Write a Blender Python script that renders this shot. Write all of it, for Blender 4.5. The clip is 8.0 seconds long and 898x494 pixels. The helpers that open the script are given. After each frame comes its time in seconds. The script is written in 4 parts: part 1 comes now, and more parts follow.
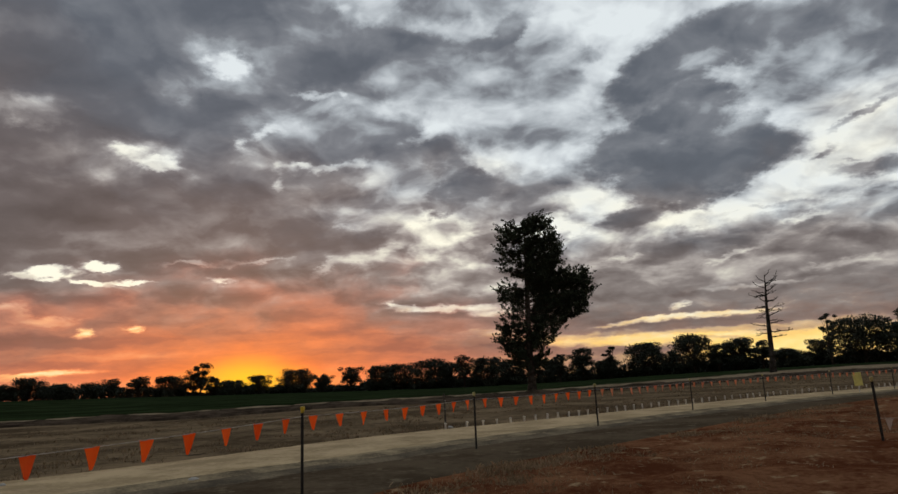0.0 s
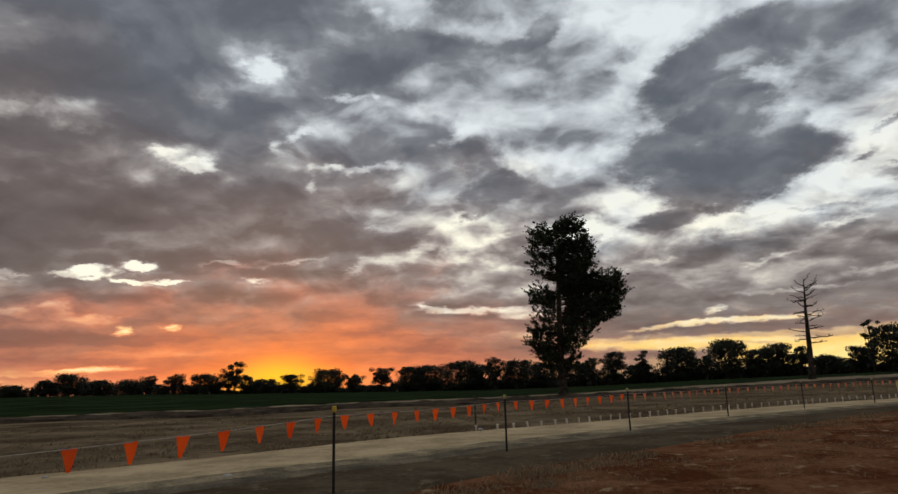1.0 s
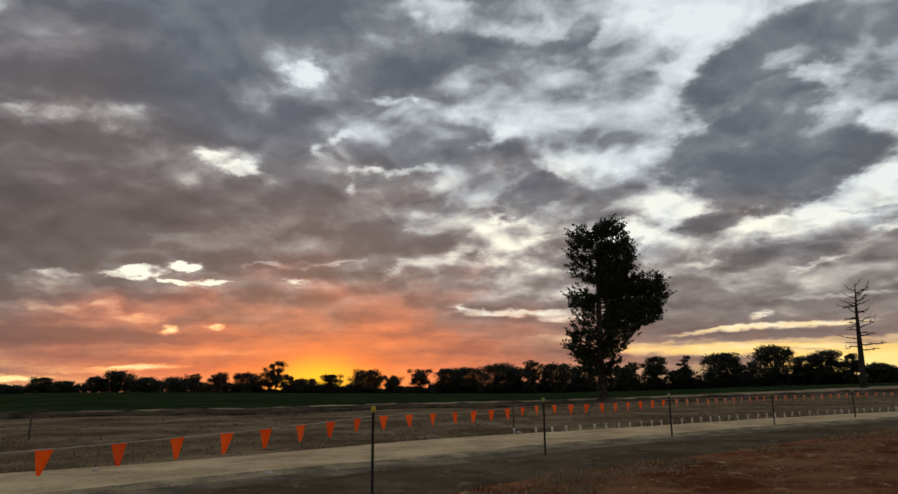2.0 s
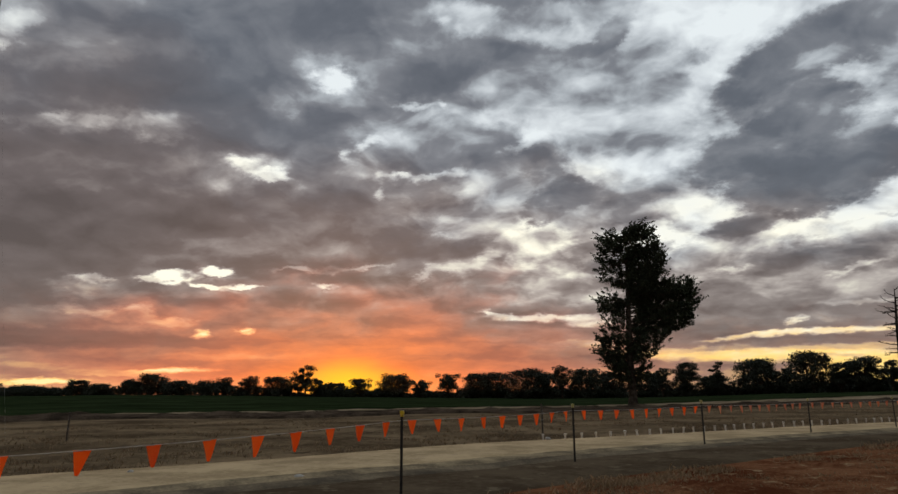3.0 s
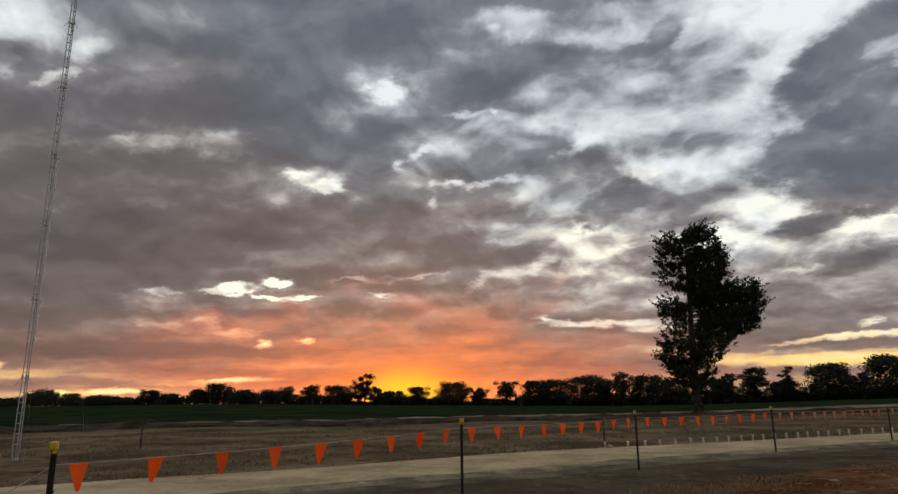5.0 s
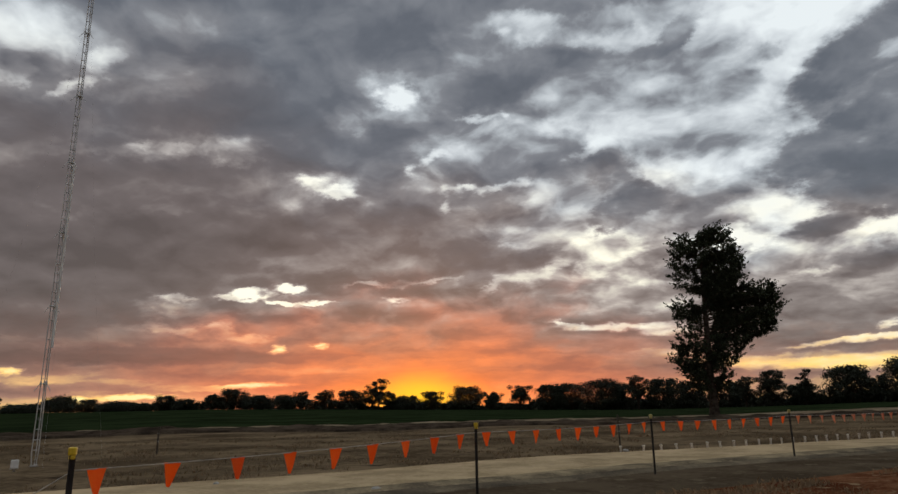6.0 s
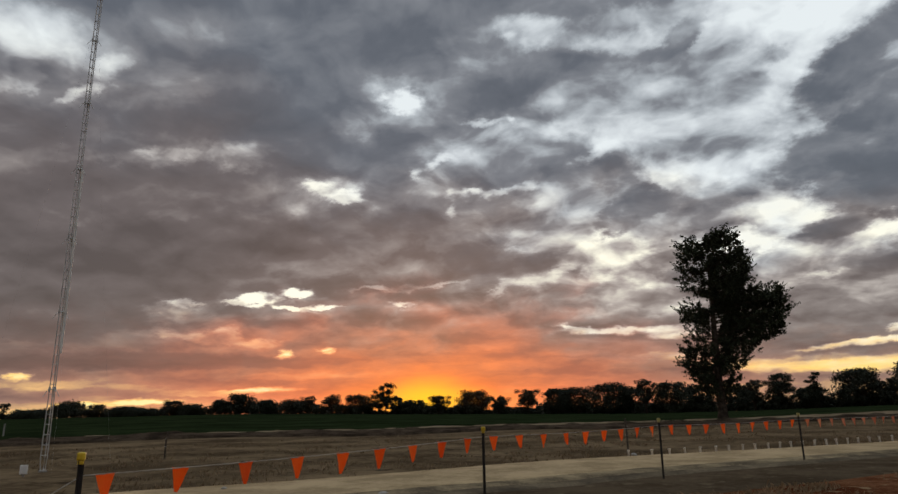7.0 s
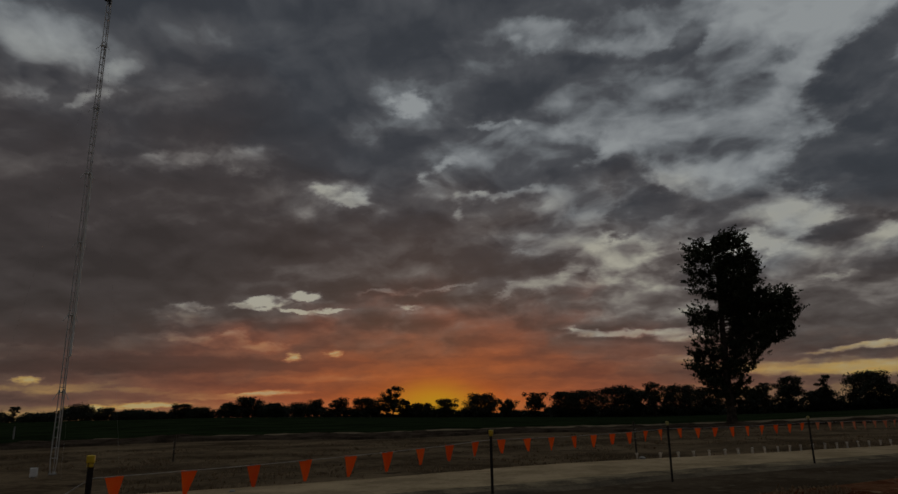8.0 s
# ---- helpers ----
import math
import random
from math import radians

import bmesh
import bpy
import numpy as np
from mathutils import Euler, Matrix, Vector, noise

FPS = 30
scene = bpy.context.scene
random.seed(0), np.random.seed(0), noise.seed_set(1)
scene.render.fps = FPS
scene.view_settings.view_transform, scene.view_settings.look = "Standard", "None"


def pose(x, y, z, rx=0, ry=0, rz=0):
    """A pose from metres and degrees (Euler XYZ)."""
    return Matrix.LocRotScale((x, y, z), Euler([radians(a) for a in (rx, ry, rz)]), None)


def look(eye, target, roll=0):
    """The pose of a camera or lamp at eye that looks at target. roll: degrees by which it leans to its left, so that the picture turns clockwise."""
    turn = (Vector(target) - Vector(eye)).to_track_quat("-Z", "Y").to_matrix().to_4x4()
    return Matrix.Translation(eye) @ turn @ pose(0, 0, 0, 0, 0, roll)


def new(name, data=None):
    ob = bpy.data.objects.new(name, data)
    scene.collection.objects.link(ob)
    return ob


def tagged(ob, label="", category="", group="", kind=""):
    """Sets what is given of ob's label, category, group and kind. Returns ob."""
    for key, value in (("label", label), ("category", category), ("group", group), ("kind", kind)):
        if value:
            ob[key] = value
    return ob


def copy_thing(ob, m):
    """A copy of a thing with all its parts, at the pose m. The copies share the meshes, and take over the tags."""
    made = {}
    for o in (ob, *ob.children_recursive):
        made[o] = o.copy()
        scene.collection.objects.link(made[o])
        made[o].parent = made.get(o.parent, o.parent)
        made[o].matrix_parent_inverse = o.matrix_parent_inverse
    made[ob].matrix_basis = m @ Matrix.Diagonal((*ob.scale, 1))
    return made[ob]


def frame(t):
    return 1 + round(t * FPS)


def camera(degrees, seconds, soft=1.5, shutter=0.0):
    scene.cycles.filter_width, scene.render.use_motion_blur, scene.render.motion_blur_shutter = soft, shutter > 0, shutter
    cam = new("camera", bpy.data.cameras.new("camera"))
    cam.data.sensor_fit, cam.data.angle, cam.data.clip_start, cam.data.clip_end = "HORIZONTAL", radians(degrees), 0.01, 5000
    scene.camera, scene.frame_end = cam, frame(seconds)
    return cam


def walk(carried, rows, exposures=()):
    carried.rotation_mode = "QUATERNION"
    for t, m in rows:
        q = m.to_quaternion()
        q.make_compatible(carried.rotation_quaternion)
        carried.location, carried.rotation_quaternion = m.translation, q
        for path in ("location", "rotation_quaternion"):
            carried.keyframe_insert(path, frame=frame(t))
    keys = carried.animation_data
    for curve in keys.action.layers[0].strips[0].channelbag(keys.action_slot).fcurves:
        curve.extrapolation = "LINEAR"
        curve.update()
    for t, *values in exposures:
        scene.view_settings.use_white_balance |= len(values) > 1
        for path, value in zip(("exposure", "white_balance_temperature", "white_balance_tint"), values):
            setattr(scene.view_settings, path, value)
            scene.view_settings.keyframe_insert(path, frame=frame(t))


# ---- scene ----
cam = camera(68.58, 8.0, soft=1.5)
PATH = [
    (0, pose(-0.0211, -0.0133, 1.5915, 101.534, 2.599, 0.530)),
    (0.5, pose(-0.0239, -0.0150, 1.5904, 101.670, 2.278, 1.638)),
    (1, pose(-0.0276, -0.0173, 1.5890, 101.789, 1.729, 3.117)),
    (1.5, pose(-0.0318, -0.0200, 1.5873, 101.890, 1.167, 4.831)),
    (3, pose(-0.0412, -0.0259, 1.5835, 102.476, 0.440, 8.730)),
    (3.5, pose(-0.0439, -0.0275, 1.5825, 102.667, 0.350, 9.849)),
    (4, pose(-0.0470, -0.0295, 1.5812, 102.799, 0.387, 11.210)),
    (4.5, pose(-0.0499, -0.0313, 1.5800, 102.924, 0.513, 12.463)),
    (5, pose(-0.0525, -0.0330, 1.5790, 103.165, 0.739, 13.666)),
    (6.5, pose(-0.0557, -0.0349, 1.5777, 103.721, 1.041, 15.118)),
    (7, pose(-0.0564, -0.0354, 1.5775, 103.919, 1.117, 15.439)),
    (7.5, pose(-0.0572, -0.0359, 1.5771, 104.136, 1.120, 15.808)),
    (8, pose(-0.0579, -0.0363, 1.5769, 104.184, 1.113, 16.071)),
]
# the picture fades towards black in the last second
walk(cam, PATH, [(0, 0.14), (1.5, 0.18), (5.0, 0.26), (7.0, 0.22), (7.25, 0.03), (7.5, -0.46), (8.0, -1.42)])

# ---------------------------------------------------------------- sky
SUN_AZ, SUN_EL = -17.3, 0.8          # degrees, clockwise from +Y


class Nodes:
    """Short-hand for building a node tree."""

    def __init__(self, tree):
        self.tree = tree
        tree.nodes.clear()

    def add(self, kind):
        return self.tree.nodes.new(kind)

    def link(self, a, b):
        self.tree.links.new(a, b)

    def put(self, socket, value):
        if isinstance(value, bpy.types.NodeSocket):
            self.link(value, socket)
        else:
            socket.default_value = value

    def math(self, op, a, b=0.0, c=0.0, clamp=False):
        node = self.add("ShaderNodeMath")
        node.operation, node.use_clamp = op, clamp
        for socket, value in zip(node.inputs, (a, b, c)):
            self.put(socket, value)
        return node.outputs[0]

    def vec(self, op, a, b=(0, 0, 0), scale=None):
        node = self.add("ShaderNodeVectorMath")
        node.operation = op
        self.put(node.inputs[0], a)
        self.put(node.inputs[1], b)
        if scale is not None:
            self.put(node.inputs["Scale"], scale)
        return node.outputs[0]

    def noise(self, vector, scale, detail=4.0, rough=0.55, lac=2.0, colour=False, distortion=0.0):
        node = self.add("ShaderNodeTexNoise")
        self.put(node.inputs["Vector"], vector)
        for key, value in (("Scale", scale), ("Detail", detail), ("Roughness", rough), ("Lacunarity", lac), ("Distortion", distortion)):
            node.inputs[key].default_value = value
        return node.outputs["Color" if colour else "Fac"]

    def ramp(self, fac, stops, mode="EASE"):
        node = self.add("ShaderNodeValToRGB")
        node.color_ramp.interpolation = mode
        el = node.color_ramp.elements
        while len(el) < len(stops):
            el.new(0.5)
        for e, (p, c) in zip(el, stops):
            e.position = p
            e.color = (*c, 1) if len(c) == 3 else c
        self.put(node.inputs[0], fac)
        return node.outputs[0]

    def span(self, value, lo, hi, a=0.0, b=1.0, smooth=True):
        node = self.add("ShaderNodeMapRange")
        node.interpolation_type = "SMOOTHSTEP" if smooth else "LINEAR"
        self.put(node.inputs[0], value)
        for i, n in enumerate((lo, hi, a, b)):
            node.inputs[i + 1].default_value = n
        return node.outputs[0]

    def mix(self, fac, a, b, blend="MIX"):
        node = self.add("ShaderNodeMix")
        node.data_type, node.blend_type = "RGBA", blend
        self.put(node.inputs[0], fac)
        for socket, value in ((node.inputs[6], a), (node.inputs[7], b)):
            self.put(socket, value if isinstance(value, bpy.types.NodeSocket) else (*value, 1))
        return node.outputs[2]


def build_world():
    world = bpy.data.worlds.new("evening_sky")
    scene.world = world
    world.use_nodes = True
    n = Nodes(world.node_tree)
    way = n.add("ShaderNodeTexCoord").outputs["Generated"]
    xyz = n.add("ShaderNodeSeparateXYZ")
    n.link(way, xyz.inputs[0])
    x, y, z = xyz.outputs
    az = n.math("MULTIPLY", n.math("ARCTAN2", x, y), 180 / math.pi)
    el = n.math("MULTIPLY", n.math("ARCSINE", z), 180 / math.pi)
    both = n.add("ShaderNodeCombineXYZ")
    n.link(az, both.inputs[0])
    n.link(el, both.inputs[1])
    azel = both.outputs[0]

    # cloud layer seen in perspective: cells flatten towards the horizon
    lift = n.math("ADD", n.math("MAXIMUM", z, 0.0), 0.33)
    plane = n.add("ShaderNodeCombineXYZ")
    n.link(n.math("DIVIDE", x, lift), plane.inputs[0])
    n.link(n.math("DIVIDE", y, lift), plane.inputs[1])
    plane = plane.outputs[0]

    # wind-torn edges: the cloud masses are warped at three scales
    def warp(scale, detail, amount, rough=0.55):
        c = n.noise(plane, scale, detail, rough, colour=True)
        return n.vec("MULTIPLY", n.vec("SUBTRACT", c, (0.5, 0.5, 0.5)), (*amount, 0))

    level = n.add("ShaderNodeCombineXYZ")        # low cloud lies in flat bars
    n.put(level.inputs[0], 1.0)
    n.put(level.inputs[1], n.span(el, 2.0, 14.0, 0.30, 1.0))
    shift = n.vec("ADD", warp(3.4, 2, (3.2, 1.8)), warp(13.0, 5, (4.6, 3.0), 0.62))
    shift = n.vec("MULTIPLY", shift, level.outputs[0])
    torn = n.vec("ADD", azel, shift)
    frayed = n.vec("ADD", azel, n.vec("MULTIPLY", shift, (0.8, 0.8, 1)))      # for what is small
    thin = 0.33

    def brush(a, e, ra, re, tilt, value, soft, space=torn):
        """One cloud mass or opening: azimuth, elevation, half-sizes and tilt in degrees; how much light comes through; soft: the share of it that is edge."""
        nonlocal thin
        place = n.add("ShaderNodeMapping")
        place.vector_type = "TEXTURE"
        at = space
        if isinstance(thin, bpy.types.NodeSocket):      # keeps the masses in order, one after another
            node = n.add("ShaderNodeVectorMath")
            node.operation = "MULTIPLY_ADD"
            n.put(node.inputs[0], thin)
            n.put(node.inputs[1], (0, 0, 0.00001))
            n.put(node.inputs[2], space)
            at = node.outputs[0]
        n.link(at, place.inputs["Vector"])
        place.inputs["Location"].default_value = (a, e, 0)
        place.inputs["Rotation"].default_value = (0, 0, radians(tilt))
        place.inputs["Scale"].default_value = (ra, re, 1)
        reach = n.add("ShaderNodeVectorMath")
        reach.operation = "LENGTH"
        n.link(place.outputs[0], reach.inputs[0])
        over = n.add("ShaderNodeMix")
        n.put(over.inputs[0], n.span(reach.outputs["Value"], 1.0 + 0.55 * soft, 1.0 - soft))
        n.put(over.inputs[2], thin)
        over.inputs[3].default_value = value
        thin = over.outputs[0]

    # open sky beyond the edge of the deck
    brush(27.2, 19.9, 18.29, 13.02, -12, 0.85, 0.25)
    brush(12.6, 29.2, 7.84, 4.85, -8, 0.85, 0.40)
    # broad tones of the deck
    brush(-26.1, 26.2, 15.98, 7.16, 8, 0.27, 0.60)
    brush(-30.8, 19.9, 7.50, 1.27, 4, 0.18, 0.80)
    brush(-25.9, 22.3, 7.36, 1.97, 1, 0.19, 0.80)
    brush(-31.6, 14.9, 8.37, 1.71, 6, 0.20, 0.80)
    brush(-33.0, 12.9, 8.78, 1.47, 5, 0.16, 0.80)
    brush(-32.6, 23.6, 5.87, 1.30, 10, 0.20, 0.80)
    brush(-32.2, 27.6, 2.83, 1.57, 12, 0.27, 0.80)
    brush(-21.2, 15.7, 7.23, 1.86, 3, 0.26, 0.80)
    brush(-33.8, 20.9, 2.99, 0.98, 5, 0.45, 0.70)
    brush(-31.4, 17.3, 5.48, 0.63, 18, 0.31, 0.80, frayed)
    brush(-19.2, 26.6, 4.55, 2.23, -4, 0.46, 0.90)
    brush(-22.2, 24.9, 3.26, 1.49, 6, 0.46, 0.80)
    brush(-15.8, 29.1, 3.56, 2.19, 5, 0.40, 0.90)
    brush(-8.5, 26.5, 5.27, 1.75, 1, 0.30, 0.60)
    brush(-13.2, 30.6, 3.13, 1.74, 4, 0.45, 0.80)
    brush(-6.8, 31.7, 6.03, 3.02, -7, 0.50, 1.00)
    brush(-6.8, 31.7, 4.02, 1.59, -7, 0.80, 0.50)
    brush(-9.0, 31.5, 1.61, 1.16, 2, 0.50, 1.00)
    brush(-9.0, 31.5, 1.07, 0.61, 2, 0.82, 0.85, frayed)
    brush(1.3, 30.0, 4.64, 1.61, -3, 0.76, 0.50)
    brush(1.9, 31.3, 6.58, 1.15, -3, 0.52, 0.60)
    brush(6.8, 30.6, 2.97, 1.86, -5, 0.56, 0.60)
    brush(0.6, 27.1, 7.01, 1.94, 2, 0.53, 0.60)
    brush(3.6, 24.1, 7.97, 3.32, -4, 0.61, 0.50)
    brush(6.7, 22.9, 4.72, 2.38, -5, 0.64, 0.60)
    brush(-3.8, 25.4, 4.26, 1.88, -1, 0.56, 0.80)
    brush(5.8, 28.8, 3.19, 0.80, 23, 0.42, 0.50)
    brush(10.2, 26.8, 3.15, 0.91, -6, 0.66, 0.85)
    brush(13.4, 26.6, 1.43, 0.64, 1, 0.56, 0.70, frayed)
    brush(9.6, 25.5, 2.84, 1.03, -28, 0.64, 0.70)
    brush(12.1, 25.0, 1.02, 0.65, -30, 0.62, 0.80, frayed)
    brush(8.2, 28.2, 1.59, 0.46, 3, 0.80, 0.85, frayed)
    brush(-11.2, 24.0, 5.14, 1.31, 2, 0.60, 0.90)
    brush(-15.7, 22.5, 3.46, 2.78, 3, 0.58, 0.90)
    brush(-4.4, 23.7, 3.16, 0.72, 17, 0.62, 0.90, frayed)
    brush(-8.6, 21.1, 5.93, 2.30, 0, 0.42, 0.50)
    brush(-12.0, 19.9, 3.02, 1.05, 1, 0.40, 0.70)
    # broken part in the middle
    brush(4.4, 19.3, 5.20, 2.24, -4, 0.84, 0.60)
    brush(0.8, 21.8, 3.27, 1.16, 6, 0.74, 0.85)
    brush(-2.1, 21.0, 1.89, 0.63, 12, 0.80, 0.85, frayed)
    brush(8.0, 19.1, 3.07, 1.22, 4, 0.82, 0.85)
    brush(11.2, 15.7, 5.23, 6.93, -6, 0.60, 1.00)
    brush(11.2, 15.7, 3.49, 3.65, -6, 0.85, 0.85)
    brush(13.6, 14.5, 5.12, 3.86, -6, 0.60, 1.00)
    brush(13.6, 14.5, 3.41, 2.03, -6, 0.97, 0.60)
    brush(-2.1, 16.1, 3.86, 2.26, 17, 0.50, 1.00)
    brush(-2.1, 16.1, 2.57, 1.19, 17, 0.78, 0.85)
    brush(-1.4, 13.0, 5.75, 4.35, -2, 0.60, 1.00)
    brush(-1.4, 13.0, 3.83, 2.29, -2, 0.95, 0.55)
    brush(10.2, 12.8, 5.20, 1.68, -5, 0.60, 1.00)
    brush(10.2, 12.8, 3.47, 0.88, -5, 0.97, 0.60)
    brush(5.0, 21.4, 5.76, 1.20, -4, 0.60, 0.80)
    brush(-0.4, 19.0, 3.02, 1.97, 16, 0.44, 0.45)
    brush(-2.3, 17.6, 1.56, 1.08, -2, 0.56, 0.70)
    brush(1.1, 16.5, 3.51, 1.64, 12, 0.29, 0.35)
    brush(-0.5, 15.2, 2.06, 0.99, -2, 0.41, 0.50)
    brush(9.1, 16.7, 3.12, 1.08, 12, 0.50, 0.50)
    brush(6.6, 18.1, 1.53, 0.69, 15, 0.62, 0.70, frayed)
    brush(5.1, 14.7, 4.34, 1.19, 0, 0.56, 0.55)
    brush(3.0, 13.7, 3.07, 0.70, -3, 0.60, 0.80, frayed)
    brush(-4.7, 15.1, 2.56, 1.68, -1, 0.60, 0.80)
    brush(-6.1, 17.0, 3.85, 2.46, -1, 0.57, 0.90)
    brush(-8.2, 14.5, 4.54, 1.18, -1, 0.54, 0.80)
    brush(-12.7, 16.5, 3.95, 1.35, 1, 0.42, 0.80)
    # small bright openings
    brush(-19.2, 26.6, 2.27, 1.64, -11, 0.60, 1.00)
    brush(-19.2, 26.6, 1.51, 0.86, -11, 0.99, 0.60)
    brush(-20.6, 27.0, 0.99, 0.59, -3, 0.50, 1.00)
    brush(-20.6, 27.0, 0.66, 0.31, -3, 0.85, 0.85, frayed)
    brush(-11.8, 24.8, 3.38, 0.62, -1, 0.50, 1.00)
    brush(-11.8, 24.8, 2.26, 0.32, -1, 0.78, 0.85, frayed)
    brush(-8.8, 24.6, 0.70, 0.62, 1, 0.50, 1.00)
    brush(-8.8, 24.6, 0.47, 0.33, 1, 0.76, 0.90, frayed)
    brush(-16.4, 21.4, 1.77, 0.79, 27, 0.50, 1.00)
    brush(-16.4, 21.4, 1.18, 0.42, 27, 0.85, 0.85, frayed)
    brush(-18.1, 20.6, 0.79, 0.79, 4, 0.50, 1.00)
    brush(-18.1, 20.6, 0.53, 0.42, 4, 0.82, 0.90, frayed)
    brush(-15.2, 18.8, 0.88, 0.81, 2, 0.50, 1.00)
    brush(-15.2, 18.8, 0.59, 0.43, 2, 0.72, 0.90, frayed)
    brush(-14.8, 17.2, 0.49, 0.43, 2, 0.66, 0.90, frayed)
    brush(-11.2, 18.6, 5.66, 0.64, -1, 0.60, 1.00)
    brush(-11.2, 18.6, 3.77, 0.34, -1, 0.85, 0.70, frayed)
    brush(-13.0, 18.8, 1.49, 0.73, 1, 0.60, 1.00)
    brush(-13.0, 18.8, 0.99, 0.38, 1, 0.97, 0.70, frayed)
    brush(-7.9, 18.8, 1.39, 1.11, 9, 0.50, 1.00)
    brush(-7.9, 18.8, 0.92, 0.58, 9, 0.82, 0.85, frayed)
    brush(-26.0, 18.5, 5.53, 1.79, -3, 0.46, 0.90)
    brush(-26.7, 18.9, 2.53, 1.10, -2, 0.60, 1.00)
    brush(-26.7, 18.9, 1.68, 0.58, -2, 1.00, 0.60, frayed)
    brush(-24.7, 18.4, 2.22, 0.94, -1, 0.60, 1.00)
    brush(-24.7, 18.4, 1.48, 0.50, -1, 1.00, 0.60, frayed)
    # dark heaps under the open sky
    brush(21.1, 17.6, 7.26, 4.09, 7, 0.34, 0.40)
    brush(19.6, 24.8, 4.95, 2.24, 25, 0.29, 0.40)
    brush(24.9, 25.5, 6.57, 2.55, 9, 0.29, 0.50)
    brush(31.1, 25.8, 7.66, 1.97, -4, 0.39, 0.60)
    brush(33.9, 23.7, 4.12, 1.71, -1, 0.42, 0.70)
    brush(36.2, 24.7, 2.22, 1.22, -18, 0.36, 0.80)
    brush(29.9, 22.7, 6.06, 2.04, 0, 0.58, 0.80)
    brush(35.4, 21.2, 2.21, 1.66, -16, 0.56, 0.90)
    brush(28.1, 20.5, 4.56, 0.78, -0, 0.66, 0.90)
    brush(23.2, 24.5, 2.72, 0.89, 3, 0.50, 0.80)
    brush(24.8, 22.9, 2.74, 0.75, -0, 0.85, 0.85)
    brush(30.0, 19.1, 4.77, 1.12, 2, 0.84, 0.80)
    brush(16.4, 18.4, 4.42, 1.99, 4, 0.31, 0.45)
    brush(20.9, 20.2, 4.79, 3.06, 12, 0.27, 0.45)
    brush(22.7, 21.5, 2.81, 1.26, -1, 0.36, 0.60)
    brush(26.2, 19.0, 1.77, 0.90, 18, 0.42, 0.60)
    brush(16.3, 16.6, 2.66, 1.23, -27, 0.42, 0.60)
    brush(20.6, 15.5, 5.90, 2.34, 6, 0.25, 0.45)
    brush(25.9, 16.5, 4.73, 1.89, 15, 0.27, 0.45)
    brush(19.7, 14.0, 2.84, 0.84, -8, 0.30, 0.60)
    brush(19.4, 19.0, 2.10, 0.56, 3, 0.36, 0.90, frayed)
    brush(34.2, 18.2, 2.74, 0.33, 23, 0.48, 0.60, frayed)
    brush(35.7, 19.5, 1.20, 0.41, 19, 0.58, 0.80, frayed)
    brush(31.4, 16.0, 1.39, 0.30, 21, 0.54, 0.70, frayed)
    brush(33.1, 14.9, 0.74, 0.17, 1, 0.66, 0.90, frayed)
    brush(34.0, 13.9, 2.87, 0.54, -4, 0.56, 0.50, frayed)
    # bank of cloud low on that side
    brush(24.0, 8.8, 15.24, 2.82, 1, 0.46, 0.30)
    brush(32.8, 10.7, 4.76, 1.93, 9, 0.47, 0.45)
    brush(15.8, 12.6, 3.22, 0.72, 8, 0.38, 0.50, frayed)
    brush(26.4, 11.1, 6.17, 0.54, -2, 0.54, 0.70, frayed)
    brush(13.8, 11.1, 2.88, 0.68, -0, 0.56, 0.80, frayed)
    brush(19.2, 9.6, 4.07, 0.89, 0, 0.38, 0.70)
    brush(29.0, 6.9, 5.43, 0.95, 6, 0.34, 0.60)
    brush(33.1, 9.1, 3.61, 1.00, 7, 0.40, 0.80)
    brush(13.5, 7.7, 4.28, 1.64, 1, 0.42, 0.80)
    brush(18.8, 5.6, 7.16, 0.75, -0, 0.40, 0.80)
    brush(29.9, 4.6, 5.64, 0.85, 1, 0.38, 0.80)
    brush(28.7, 11.1, 2.49, 0.58, 7, 0.50, 1.00)
    brush(28.7, 11.1, 1.66, 0.31, 7, 0.85, 0.85, frayed)
    brush(26.1, 12.0, 3.73, 0.43, -3, 0.50, 1.00)
    brush(26.1, 12.0, 2.49, 0.22, -3, 0.84, 0.85, frayed)
    brush(24.0, 9.0, 3.34, 0.51, 15, 0.50, 1.00)
    brush(24.0, 9.0, 2.22, 0.27, 15, 0.76, 0.85, frayed)
    brush(14.6, 9.6, 2.42, 0.46, -2, 0.50, 1.00)
    brush(14.6, 9.6, 1.61, 0.24, -2, 0.72, 0.85, frayed)
    brush(22.3, 8.7, 1.04, 0.32, -6, 0.70, 0.90, frayed)
    brush(24.9, 6.4, 4.54, 0.18, -0, 0.62, 0.80, frayed)
    brush(30.7, 7.3, 4.51, 0.34, 4, 0.60, 0.80, frayed)
    brush(19.1, 5.3, 0.64, 0.36, 36, 0.74, 0.80, frayed)
    brush(21.3, 4.3, 5.61, 0.27, 1, 0.85, 0.60, frayed)
    brush(16.4, 4.2, 4.12, 0.23, 4, 0.84, 0.70, frayed)
    brush(17.1, 2.7, 12.61, 0.70, -2, 0.80, 0.50, frayed)
    brush(27.6, 1.8, 8.91, 1.29, 1, 0.82, 0.50)
    brush(23.7, 3.1, 6.64, 0.22, 0, 0.55, 0.70, frayed)
